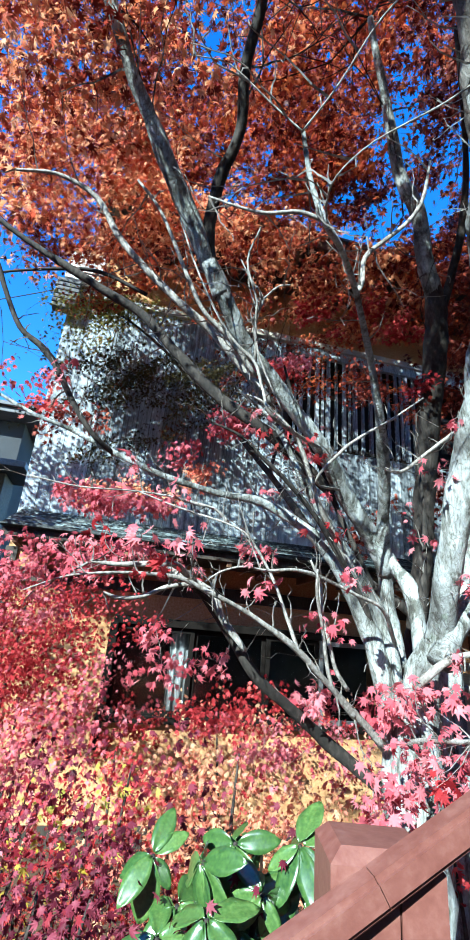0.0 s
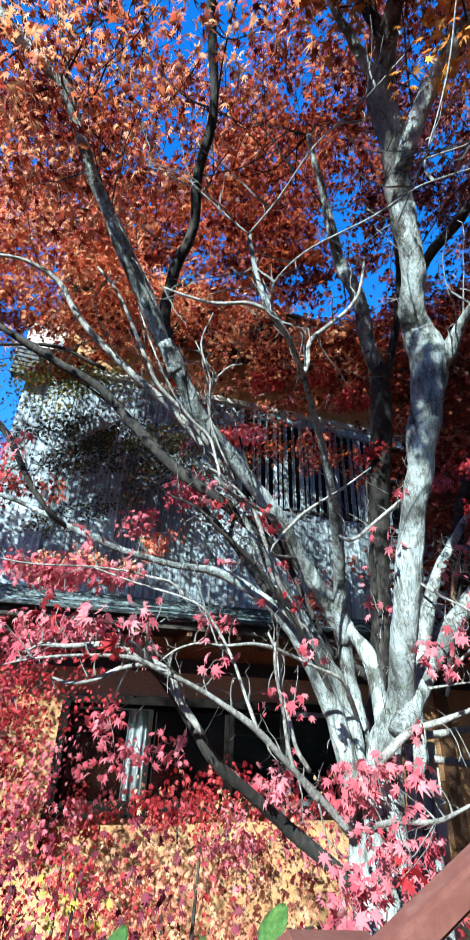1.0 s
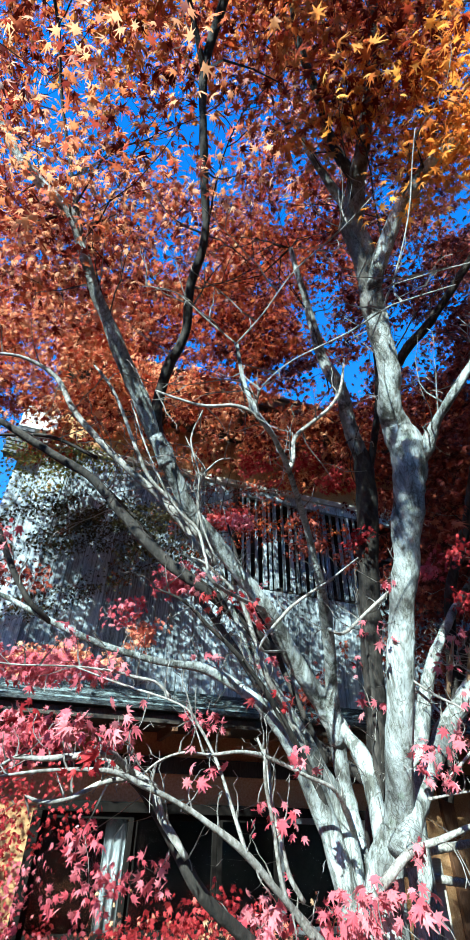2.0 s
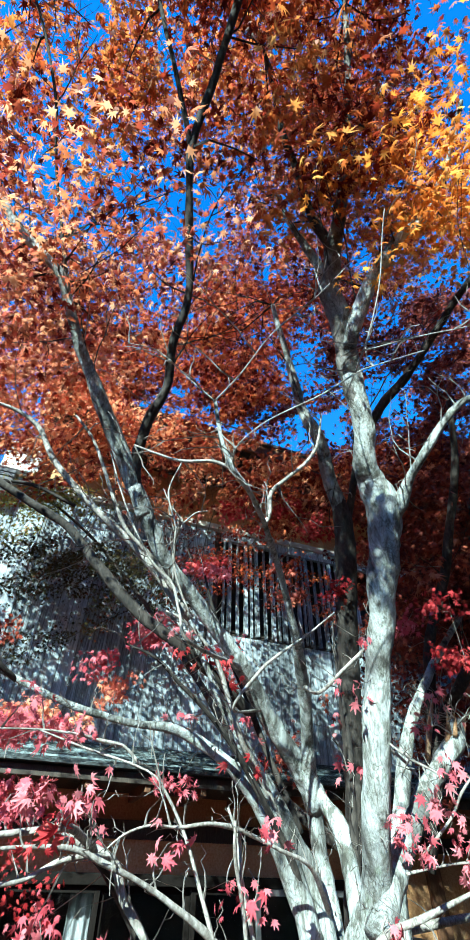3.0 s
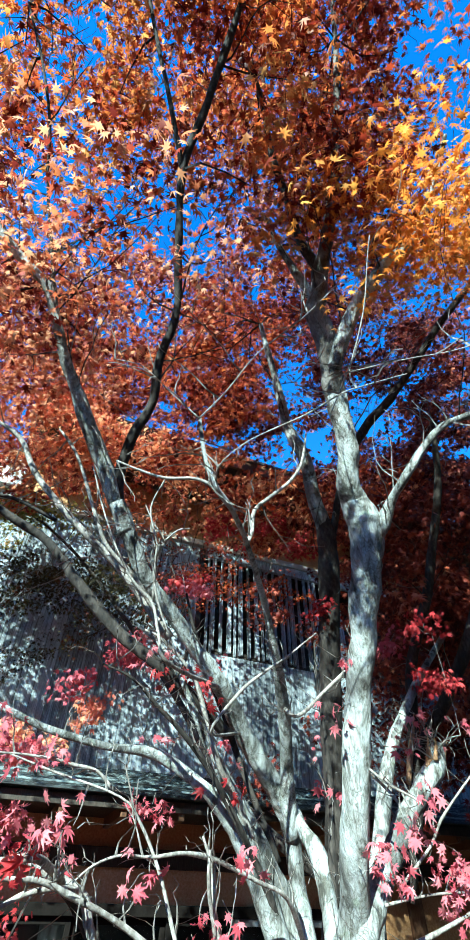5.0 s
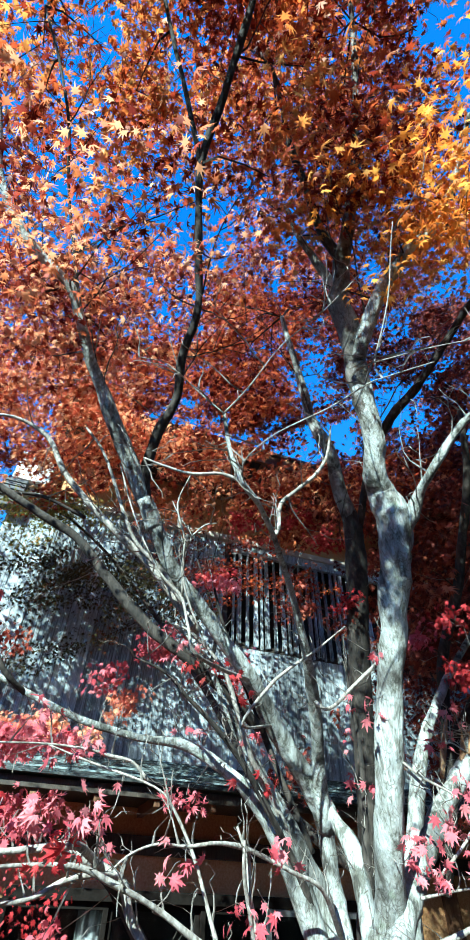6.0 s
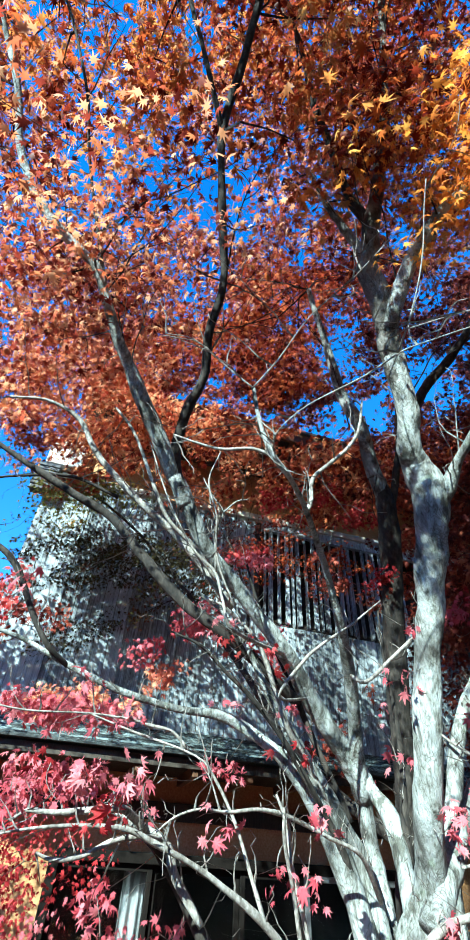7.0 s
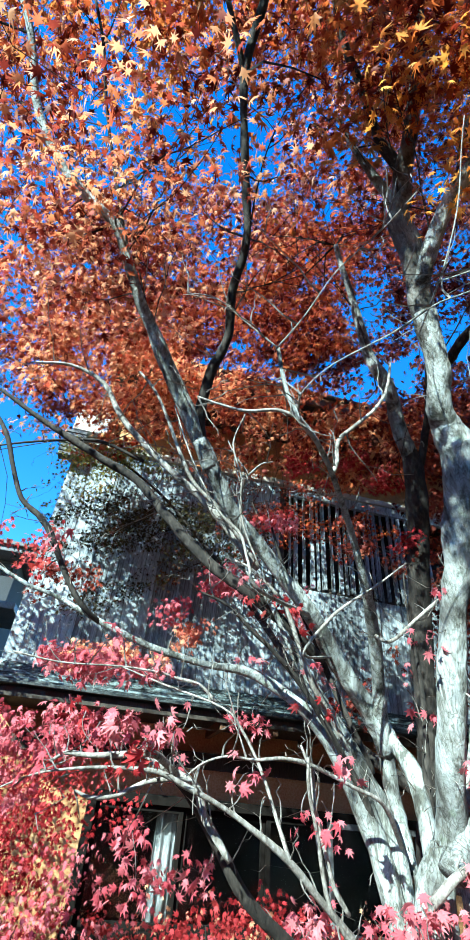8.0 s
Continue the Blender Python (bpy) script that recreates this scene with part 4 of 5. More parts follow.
limb("stem_join", [(1.23, 2.10, 1.81, 0.0309), (1.24, 2.15, 1.97, 0.0265), (1.25, 2.20, 2.07, 0.0260), (1.23, 2.25, 2.14, 0.0220), (1.21, 2.28, 2.22, 0.0177)])
limb("stub", [(1.21, 2.00, 1.81, 0.0390), (1.33, 2.03, 1.95, 0.0361), (1.43, 2.05, 2.06, 0.0333), (1.53, 2.07, 2.16, 0.0333), (1.65, 2.08, 2.27, 0.0329), (1.72, 2.08, 2.33, 0.0335), (1.75, 2.08, 2.39, 0.0241), (1.77, 2.08, 2.41, 0.0089)])
limb("splinter_torn", [(1.85, 2.40, 2.34, 0.0098), (1.89, 2.40, 2.44, 0.0135), (1.93, 2.40, 2.53, 0.0105), (1.97, 2.40, 2.63, 0.0018)])
limb("splinter_a", [(1.67, 2.07, 2.30, 0.0139), (1.69, 2.07, 2.35, 0.0128), (1.70, 2.07, 2.39, 0.0065), (1.71, 2.07, 2.43, 0.0015)])
limb("splinter_b", [(1.76, 2.09, 2.34, 0.0144), (1.79, 2.09, 2.39, 0.0103), (1.82, 2.09, 2.43, 0.0015)])
limb("splinter_c", [(1.69, 2.04, 2.34, 0.0098), (1.71, 2.04, 2.39, 0.0064), (1.71, 2.04, 2.42, 0.0014)])
limb("twig_stub_a", [(1.74, 2.07, 2.39, 0.0036), (1.81, 2.07, 2.43, 0.0030), (1.88, 2.07, 2.45, 0.0015)])
limb("twig_stub_b", [(1.69, 2.06, 2.35, 0.0035), (1.63, 2.05, 2.37, 0.0028), (1.59, 2.04, 2.36, 0.0021), (1.56, 2.04, 2.37, 0.0010)])
limb("stem_dark_right", [(2.04, 2.78, 1.98, 0.0302), (2.11, 2.69, 2.30, 0.0273), (2.18, 2.65, 2.69, 0.0305), (2.20, 2.57, 2.98, 0.0281), (2.26, 2.40, 3.28, 0.0293), (2.30, 2.24, 3.62, 0.0260), (2.30, 2.05, 3.95, 0.0221), (2.25, 1.88, 4.34, 0.0167)], dark=True)
limb("limb_dark_wall", [(1.63, 2.71, 2.01, 0.0265), (1.34, 3.10, 2.37, 0.0255), (1.25, 4.00, 3.11, 0.0234), (0.95, 4.80, 3.97, 0.0208), (0.43, 5.15, 4.71, 0.0172), (-0.13, 5.35, 5.23, 0.0120), (-0.60, 5.40, 5.43, 0.0060)], dark=True)
limb("limb_dark_wall_fork", [(1.25, 4.00, 3.11, 0.0165), (1.50, 4.60, 3.79, 0.0152), (1.50, 5.00, 4.48, 0.0114), (1.40, 5.20, 4.97, 0.0061)], dark=True)
limb("stub_twig", [(1.53, 2.07, 2.16, 0.0058), (1.52, 2.07, 2.19, 0.0052), (1.49, 2.10, 2.25, 0.0054), (1.43, 2.10, 2.29, 0.0047), (1.38, 2.10, 2.31, 0.0034)])
limb("stem_behind", [(1.55, 2.5, -0.05, 0.11), (1.6, 2.5, 0.9, 0.075), (1.64, 2.50, 1.87, 0.0412), (1.72, 2.50, 2.11, 0.0336), (1.81, 2.50, 2.36, 0.0304), (1.90, 2.50, 2.54, 0.0271), (2.01, 2.50, 2.68, 0.0230), (2.27, 2.60, 2.93, 0.0195), (2.67, 2.70, 3.30, 0.0176)])
limb("limb_dark_right", [(1.72, 2.50, 2.11, 0.0223), (2.23, 3.00, 2.17, 0.0253), (2.34, 2.81, 2.60, 0.0316), (2.43, 2.65, 2.81, 0.0346), (2.50, 2.45, 3.05, 0.0330), (2.60, 2.28, 3.37, 0.0300), (2.62, 2.02, 3.79, 0.0265)], dark=True)
limb("branch_low_white", [(1.08, 2.10, 1.56, 0.0137), (0.95, 2.05, 1.66, 0.0110), (0.85, 2.00, 1.73, 0.0092), (0.74, 1.95, 1.81, 0.0089), (0.63, 1.92, 1.87, 0.0073), (0.54, 1.90, 1.91, 0.0061), (0.45, 1.88, 1.94, 0.0076), (0.38, 1.86, 1.96, 0.0062), (0.30, 1.85, 1.96, 0.0044), (0.20, 1.84, 1.95, 0.0033), (0.11, 1.83, 1.93, 0.0022), (0.03, 1.82, 1.89, 0.0015)])
limb("branch_low_twig", [(0.74, 1.95, 1.81, 0.0062), (0.70, 1.95, 1.90, 0.0048), (0.66, 1.95, 1.99, 0.0044), (0.60, 1.95, 2.08, 0.0040), (0.54, 1.95, 2.13, 0.0030), (0.37, 2.00, 2.18, 0.0031), (0.25, 2.00, 2.21, 0.0020)])
limb("branch_low_dark", [(1.15, 2.20, 1.41, 0.0248), (1.05, 2.20, 1.48, 0.0205), (0.93, 2.20, 1.56, 0.0184), (0.81, 2.15, 1.64, 0.0168), (0.67, 2.10, 1.73, 0.0164), (0.58, 2.10, 1.84, 0.0156), (0.49, 2.05, 1.93, 0.0122), (0.42, 2.00, 1.97, 0.0078)], dark=True)
limb("branch_low_thin", [(0.95, 2.05, 1.66, 0.0088), (0.95, 2.05, 1.65, 0.0071), (0.86, 2.00, 1.73, 0.0059), (0.81, 1.95, 1.87, 0.0054), (0.77, 1.90, 1.96, 0.0048), (0.77, 1.90, 2.03, 0.0039)])
limb("limb_side_dark", [(0.15, 2.10, 2.355, 0.0080), (0.08, 2.05, 2.39, 0.0084), (0.00, 2.05, 2.49, 0.0096), (-0.07, 2.05, 2.60, 0.0110), (-0.13, 2.05, 2.66, 0.0101), (-0.20, 2.05, 2.71, 0.0092), (-0.27, 2.05, 2.83, 0.0085), (-0.33, 2.05, 2.95, 0.0088), (-0.42, 2.05, 3.07, 0.0069)], dark=True)
limb("limb_bundle_dark", [(0.93, 2.16, 2.36, 0.0200), (0.77, 2.11, 2.45, 0.0208), (0.62, 2.08, 2.53, 0.0211), (0.50, 2.10, 2.61, 0.0206), (0.40, 2.12, 2.70, 0.0201), (0.29, 2.15, 2.82, 0.0187), (0.15, 2.20, 2.98, 0.0186), (-0.01, 2.20, 3.05, 0.0162), (-0.16, 2.20, 3.12, 0.0139), (-0.34, 2.20, 3.21, 0.0102), (-0.50, 2.20, 3.30, 0.0078)], dark=True)
limb("limb_bundle_grey", [(0.65, 2.05, 2.61, 0.0171), (0.54, 2.05, 2.73, 0.0144), (0.41, 2.05, 2.86, 0.0148), (0.28, 2.05, 2.95, 0.0140), (0.14, 2.05, 3.07, 0.0131), (0.03, 2.05, 3.18, 0.0123), (-0.07, 2.05, 3.33, 0.0102), (-0.22, 2.05, 3.39, 0.0077), (-0.36, 2.05, 3.36, 0.0050)])
limb("vine", [(0.87, 2.10, 2.49, 0.0075), (0.59, 1.80, 2.42, 0.0054), (0.55, 1.80, 2.50, 0.0050), (0.52, 1.80, 2.59, 0.0058), (0.46, 1.80, 2.64, 0.0047), (0.40, 1.80, 2.72, 0.0036), (0.32, 1.80, 2.87, 0.0032), (0.24, 1.80, 3.06, 0.0027)])
limb("vine_fork", [(0.52, 1.80, 2.59, 0.0046), (0.50, 1.75, 2.70, 0.0036), (0.49, 1.72, 2.75, 0.0030), (0.45, 1.70, 2.86, 0.0031), (0.48, 1.70, 3.00, 0.0020)])
limb("twig_sun", [(0.99, 2.20, 2.39, 0.0054), (0.76, 1.90, 2.29, 0.0038), (0.84, 1.90, 2.40, 0.0053), (0.90, 1.90, 2.46, 0.0049), (1.02, 1.90, 2.55, 0.0039), (1.15, 1.90, 2.66, 0.0028)])
limb("snag", [(1.08, 2.05, 2.44, 0.0067), (1.05, 1.90, 2.37, 0.0054), (1.13, 1.88, 2.44, 0.0062), (1.21, 1.85, 2.51, 0.0071), (1.26, 1.82, 2.54, 0.0065)])
limb("branch_right_low", [(1.14, 2.00, 1.75, 0.0154), (1.21, 1.95, 1.82, 0.0113), (1.28, 1.90, 1.85, 0.0091), (1.38, 1.85, 1.89, 0.0060), (1.53, 1.80, 1.95, 0.0035), (1.65, 1.75, 2.01, 0.0010)])
limb("branch_right_lower", [(1.13, 2.07, 1.58, 0.0095), (1.09, 1.88, 1.62, 0.0080), (1.07, 1.70, 1.65, 0.0055), (1.08, 1.60, 1.69, 0.0033), (1.14, 1.55, 1.73, 0.0018), (1.19, 1.50, 1.77, 0.0007)])
limb("limb_bundle_pale", [(0.57, 1.98, 2.66, 0.0084), (0.47, 1.95, 2.76, 0.0085), (0.37, 1.92, 2.82, 0.0074), (0.30, 1.90, 2.92, 0.0076), (0.23, 1.90, 3.07, 0.0068), (0.16, 1.90, 3.20, 0.0059), (0.08, 1.90, 3.29, 0.0048)])
limb("limb_cross_dark", [(0.16, 2.30, 3.15, 0.0095), (-0.04, 2.30, 3.21, 0.0081), (-0.19, 2.30, 3.18, 0.0067), (-0.33, 2.30, 3.13, 0.0052), (-0.44, 2.30, 3.08, 0.0038)], dark=True)
limb("branch_mid_thin", [(0.53, 2.00, 2.15, 0.0052), (0.48, 2.00, 2.19, 0.0043), (0.42, 2.00, 2.20, 0.0043), (0.34, 2.00, 2.21, 0.0035), (0.23, 2.00, 2.21, 0.0026), (0.08, 2.00, 2.20, 0.0025), (-0.05, 2.00, 2.21, 0.0025)])
limb("branch_low_pale", [(0.44, 1.99, 1.97, 0.0090), (0.40, 1.95, 1.99, 0.0092), (0.36, 1.90, 2.00, 0.0088), (0.29, 1.90, 1.99, 0.0080), (0.22, 1.90, 1.98, 0.0064), (0.16, 1.90, 1.98, 0.0050), (0.13, 1.90, 1.96, 0.0035)])
limb("branch_low_pale", [(0.48, 1.98, 1.95, 0.0060), (0.42, 1.90, 1.95, 0.0058), (0.36, 1.90, 1.94, 0.0064), (0.30, 1.90, 1.91, 0.0056), (0.24, 1.90, 1.90, 0.0048), (0.20, 1.90, 1.91, 0.0027)])
limb("branch_low_knotty", [(0.60, 2.00, 1.80, 0.0088), (0.53, 2.00, 1.88, 0.0106), (0.50, 2.00, 1.94, 0.0124), (0.44, 2.00, 1.97, 0.0117), (0.38, 2.00, 1.99, 0.0102), (0.34, 2.00, 2.01, 0.0095)])
limb("twig_low_cross", [(1.14, 2.12, 1.86, 0.0080), (1.03, 2.00, 1.95, 0.0058), (0.93, 1.97, 1.98, 0.0049), (0.83, 1.95, 2.01, 0.0057), (0.77, 1.93, 2.02, 0.0064), (0.70, 1.90, 2.02, 0.0047), (0.62, 1.90, 2.01, 0.0038), (0.55, 1.88, 2.01, 0.0030), (0.49, 1.88, 1.99, 0.0029), (0.45, 1.88, 1.96, 0.0022)])
limb("twig_low_upright", [(0.90, 1.98, 1.72, 0.0065), (0.86, 1.97, 1.77, 0.0059), (0.83, 1.95, 1.84, 0.0052), (0.80, 1.94, 1.93, 0.0054), (0.79, 1.93, 2.00, 0.0064), (0.76, 1.93, 2.06, 0.0024)])
limb("stem_slim", [(1.26, 2.15, 1.90, 0.0156), (1.27, 2.15, 2.00, 0.0146), (1.28, 2.15, 2.09, 0.0133), (1.29, 2.15, 2.16, 0.0099), (1.31, 2.16, 2.34, 0.0080), (1.31, 2.18, 2.55, 0.0055), (1.33, 2.20, 2.78, 0.0030)], dark=True)
limb("stem_bundle", [(1.16, 2.16, 1.45, 0.0320), (1.15, 2.16, 1.75, 0.0300), (1.11, 2.16, 1.95, 0.0276), (1.06, 2.16, 2.03, 0.0265), (0.97, 2.15, 2.15, 0.0254), (0.88, 2.12, 2.25, 0.0198), (0.81, 2.10, 2.34, 0.0141), (0.75, 2.08, 2.43, 0.0113), (0.69, 2.06, 2.51, 0.0083), (0.62, 2.05, 2.58, 0.0063), (0.53, 2.05, 2.64, 0.0054)])
limb("stem_thin", [(1.07, 2.17, 1.96, 0.0110), (1.00, 2.14, 2.08, 0.0110), (0.92, 2.10, 2.18, 0.0106), (0.85, 2.06, 2.25, 0.0096), (0.80, 2.04, 2.35, 0.0089), (0.75, 2.02, 2.46, 0.0081), (0.69, 2.00, 2.52, 0.0061), (0.61, 2.00, 2.58, 0.0052), (0.55, 2.00, 2.60, 0.0031)])
limb("stem_thin", [(1.10, 2.15, 1.85, 0.0110), (1.01, 2.10, 1.99, 0.0105), (0.92, 2.05, 2.09, 0.0099), (0.79, 2.00, 2.23, 0.0082), (0.69, 1.98, 2.31, 0.0074), (0.61, 1.96, 2.36, 0.0056), (0.53, 1.95, 2.42, 0.0047), (0.43, 1.95, 2.45, 0.0028)], dark=True)
limb("stem_thin", [(1.11, 2.20, 2.04, 0.0117), (1.05, 2.20, 2.16, 0.0111), (0.98, 2.20, 2.30, 0.0106), (0.91, 2.20, 2.46, 0.0100), (0.85, 2.20, 2.58, 0.0092), (0.79, 2.20, 2.72, 0.0072), (0.74, 2.20, 2.88, 0.0050)], dark=True)
limb("twig_right", [(1.30, 1.95, 1.94, 0.0041), (1.41, 1.93, 1.96, 0.0033), (1.51, 1.90, 1.97, 0.0034), (1.67, 1.90, 1.97, 0.0026)])
limb("twig_right", [(1.33, 1.90, 1.98, 0.0049), (1.41, 1.85, 2.06, 0.0042), (1.43, 1.80, 2.12, 0.0043), (1.51, 1.78, 2.19, 0.0036), (1.59, 1.75, 2.26, 0.0028)])
limb("twig_right", [(1.24, 1.85, 2.24, 0.0036), (1.27, 1.80, 2.19, 0.0043), (1.33, 1.78, 2.16, 0.0034), (1.34, 1.76, 2.14, 0.0025)])
limb("twig_fork_left", [(0.61, 1.80, 2.45, 0.0026), (0.53, 1.78, 2.59, 0.0036), (0.50, 1.77, 2.71, 0.0038), (0.52, 1.76, 2.79, 0.0039), (0.47, 1.75, 2.85, 0.0030), (0.44, 1.75, 2.91, 0.0020)])
# limbs out of view, added to carry the sprays that shade the trunk
limb("limb_overhead", [(-0.72, 1.02, 4.47, 0.0080), (-0.50, 0.60, 4.30, 0.0070), (-0.30, 0.30, 4.10, 0.0055), (-0.16, 0.18, 3.90, 0.0035)], dark=True)
limb("limb_overhead", [(-0.50, 0.60, 4.30, 0.0060), (-0.46, 0.20, 4.55, 0.0050), (-0.38, -0.14, 4.74, 0.0030)], dark=True)
limb("twig_fork_left", [(0.52, 1.76, 2.79, 0.0039), (0.56, 1.75, 2.84, 0.0030), (0.60, 1.75, 2.86, 0.0020)])

shoots(ALL_ROWS)
long_twigs(70)

# bush and three crowns left of the view, added to shade wall and planks
shrub((-1.75, 4.50, 2.75), (0.55, 0.50, 0.50), 70, 0.060, "red")
crown((-2.15, 3.20, 5.30), (0.75, 0.50, 0.45), 98, 0.066, "scarlet")
crown((-1.50, 3.20, 5.05), (0.40, 0.40, 0.30), 56, 0.066, "scarlet")
crown((-2.00, 4.20, 3.95), (0.35, 0.40, 0.60), 84, 0.066, "scarlet")
opening((1.55, 1.74, 3.91), 0.16, (4.61, 4.60, 8.61), 0.52)
opening((1.12, 1.83, 4.07), 0.13, (3.17, 4.91, 9.17), 0.44)
opening((-0.34, 3.30, 3.92), 0.12, (-0.86, 5.95, 6.15), 0.30)
opening((-0.30, 0.87, 4.51), 0.11, (-1.55, 1.71, 10.63), 0.40)
opening((0.10, 0.95, 4.55), 0.08, (-0.30, 2.05, 10.67), 0.30)
opening((-0.31, 1.50, 4.34), 0.14, (-1.59, 3.81, 10.06), 0.48)
opening((0.96, 0.39, 4.49), 0.15, (2.64, 0.11, 10.55), 0.50)
opening((0.27, 1.84, 4.24), 0.13, (0.35, 4.95, 9.72), 0.44)
opening((0.60, 2.53, 3.65), 0.16, (1.43, 7.23, 7.76), 0.53)
opening((0.84, 2.50, 3.61), 0.14, (2.25, 7.16, 7.62), 0.46)
opening((0.43, 2.49, 3.71), 0.10, (0.88, 7.12, 7.96), 0.34)
opening((-0.46, 2.72, 3.32), 0.34, (-2.08, 7.78, 6.70), 1.15)
opening((-0.70, 2.45, 3.54), 0.24, (-2.90, 6.91, 7.41), 0.80)
opening((1.01, 0.89, 4.45), 0.08, (2.82, 1.79, 10.42), 0.25)
opening((1.20, 1.28, 4.29), 0.10, (3.44, 3.06, 9.90), 0.34)
opening((-0.38, 1.05, 4.57), 0.08, (-1.87, 2.35, 10.97), 0.27)
opening((0.01, 0.88, 4.66), 0.07, (-0.52, 1.75, 11.28), 0.24)
opening((-0.42, 1.41, 4.46), 0.09, (-2.00, 3.55, 10.61), 0.30)
opening((0.18, 1.12, 4.62), 0.06, (0.03, 2.57, 11.16), 0.20)
opening((-0.57, 1.00, 4.52), 0.08, (-2.51, 2.18, 10.83), 0.27)
opening((0.68, 0.50, 4.65), 0.07, (1.75, 0.46, 11.27), 0.24)
opening((-0.62, 1.45, 4.39), 0.07, (-2.67, 3.62, 10.39), 0.24)
opening((-0.56, 1.18, 4.27), 0.07, (-2.51, 2.75, 10.16), 0.25)
opening((-0.53, 1.47, 4.18), 0.07, (-2.40, 3.76, 9.86), 0.25)
opening((-0.32, 1.65, 4.16), 0.07, (-1.68, 4.37, 9.79), 0.25)
opening((-0.21, 1.31, 4.32), 0.07, (-1.31, 3.20, 10.33), 0.25)
# spray left of the view, added to dapple the lower wall with shade
spray((-1.15, 3.70, 2.25), (0.60, 0.30, 0.40), 34, 0.055, "red")
crown((-0.40, 0.60, 4.75), (0.55, 0.45, 0.32), 56, 0.062, "orange")
crown((-0.62, 4.55, 5.30), (0.60, 0.50, 0.40), 126, 0.070, "scarlet")
# near-wall clusters in leaf colour that already carries shade
crown((0.15, 5.35, 4.60), (0.60, 0.25, 0.32), 77, 0.055, "olive_shade")
crown((-0.10, 5.40, 3.75), (0.50, 0.15, 0.20), 21, 0.050, "olive_shade")
crown((2.25, 4.90, 4.60), (0.70, 0.30, 0.30), 35, 0.055, "scarlet")
crown((2.30, 4.90, 5.65), (0.85, 0.32, 0.30), 84, 0.060, "scarlet")
crown((3.20, 3.40, 5.40), (0.70, 0.60, 0.60), 126, 0.080, "crimson_shade")
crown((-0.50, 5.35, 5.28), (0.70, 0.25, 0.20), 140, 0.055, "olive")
crown((-0.45, 5.30, 4.20), (0.60, 0.25, 0.30), 35, 0.055, "olive_shade")
crown((0.95, 5.30, 4.45), (0.50, 0.25, 0.45), 77, 0.055, "olive_shade")
crown((1.60, 5.25, 5.05), (0.60, 0.25, 0.40), 42, 0.055, "crimson_shade")
crown((4.60, 4.90, 4.50), (0.90, 0.50, 0.80), 210, 0.075, "crimson_shade")
crown((4.00, 4.20, 3.60), (0.80, 0.50, 0.50), 110, 0.075, "crimson_shade")
# these three stand out of view, added to shade stems, planks and trunk
crown((-1.70, 0.25, 3.80), (0.60, 0.50, 0.40), 7, 0.066, "coral")
crown((-2.70, 3.40, 5.30), (1.00, 0.80, 0.60), 56, 0.070, "scarlet")
crown((-1.00, -0.83, 5.22), (0.12, 0.12, 0.10), 7, 0.070, "orange")
crown((0.35, 0.20, 5.10), (0.30, 0.35, 0.45), 63, 0.066, "orange")
# behind the camera, added to shade the upper trunk
crown((-0.69, -0.72, 5.45), (0.12, 0.12, 0.12), 14, 0.070, "orange")
crown((-1.35, 4.30, 5.55), (0.90, 0.60, 0.60), 119, 0.080, "scarlet")
# two crowns left of the view, added to shade the house wall
crown((-1.75, 4.60, 4.50), (0.45, 0.60, 0.50), 28, 0.066, "scarlet")
crown((-3.20, 3.60, 6.60), (1.20, 0.80, 0.80), 120, 0.066, "orange")
spray((-0.19, 5.25, 1.30), (0.50, 0.25, 0.25), 22, 0.048, "red")
spray((0.52, 5.25, 1.13), (0.50, 0.25, 0.25), 22, 0.048, "red")
spray((1.30, 5.25, 1.20), (0.50, 0.25, 0.25), 26, 0.048, "red")
spray((2.15, 5.25, 1.17), (0.50, 0.25, 0.25), 20, 0.048, "red")
spray((-0.92, 5.25, 2.21), (0.50, 0.25, 0.25), 22, 0.048, "red")
spray((-0.57, 5.25, 1.54), (0.50, 0.25, 0.25), 24, 0.048, "red")
crown((0.89, 2.69, 5.06), (1.20, 0.80, 0.60), 115, 0.068, "scarlet")
crown((-0.16, 2.67, 4.48), (0.80, 0.70, 0.42), 98, 0.068, "coral")
crown((-0.60, 3.20, 5.10), (0.50, 0.40, 0.28), 49, 0.068, "coral")
crown((-0.88, 2.81, 4.28), (0.90, 0.80, 0.50), 63, 0.068, "coral")
crown((-0.88, 2.04, 4.83), (0.90, 0.80, 0.50), 30, 0.068, "coral")
crown((-0.34, 2.07, 4.39), (0.50, 0.50, 0.30), 34, 0.068, "coral")
crown((-0.45, 1.48, 5.29), (0.90, 0.80, 0.60), 60, 0.075, "orange")
crown((-0.10, 1.25, 4.75), (0.60, 0.50, 0.35), 56, 0.075, "orange")
crown((-0.15, 1.42, 3.62), (0.42, 0.25, 0.22), 70, 0.050, "coral")
crown((0.85, 1.00, 4.35), (0.35, 0.25, 0.30), 63, 0.066, "orange")
crown((-0.70, 1.09, 5.11), (0.80, 0.80, 0.50), 40, 0.068, "orange")
crown((0.37, 2.07, 5.79), (1.00, 0.80, 0.60), 42, 0.068, "coral")
crown((0.45, 0.85, 5.16), (0.70, 0.70, 0.50), 78, 0.068, "orange")
crown((1.06, 0.53, 5.80), (0.90, 0.80, 0.60), 175, 0.072, "scarlet")
crown((1.34, 0.76, 4.04), (0.27, 0.20, 0.32), 150, 0.050, "amber")
crown((1.50, 1.49, 5.99), (1.00, 0.90, 0.70), 84, 0.072, "crimson_shade")
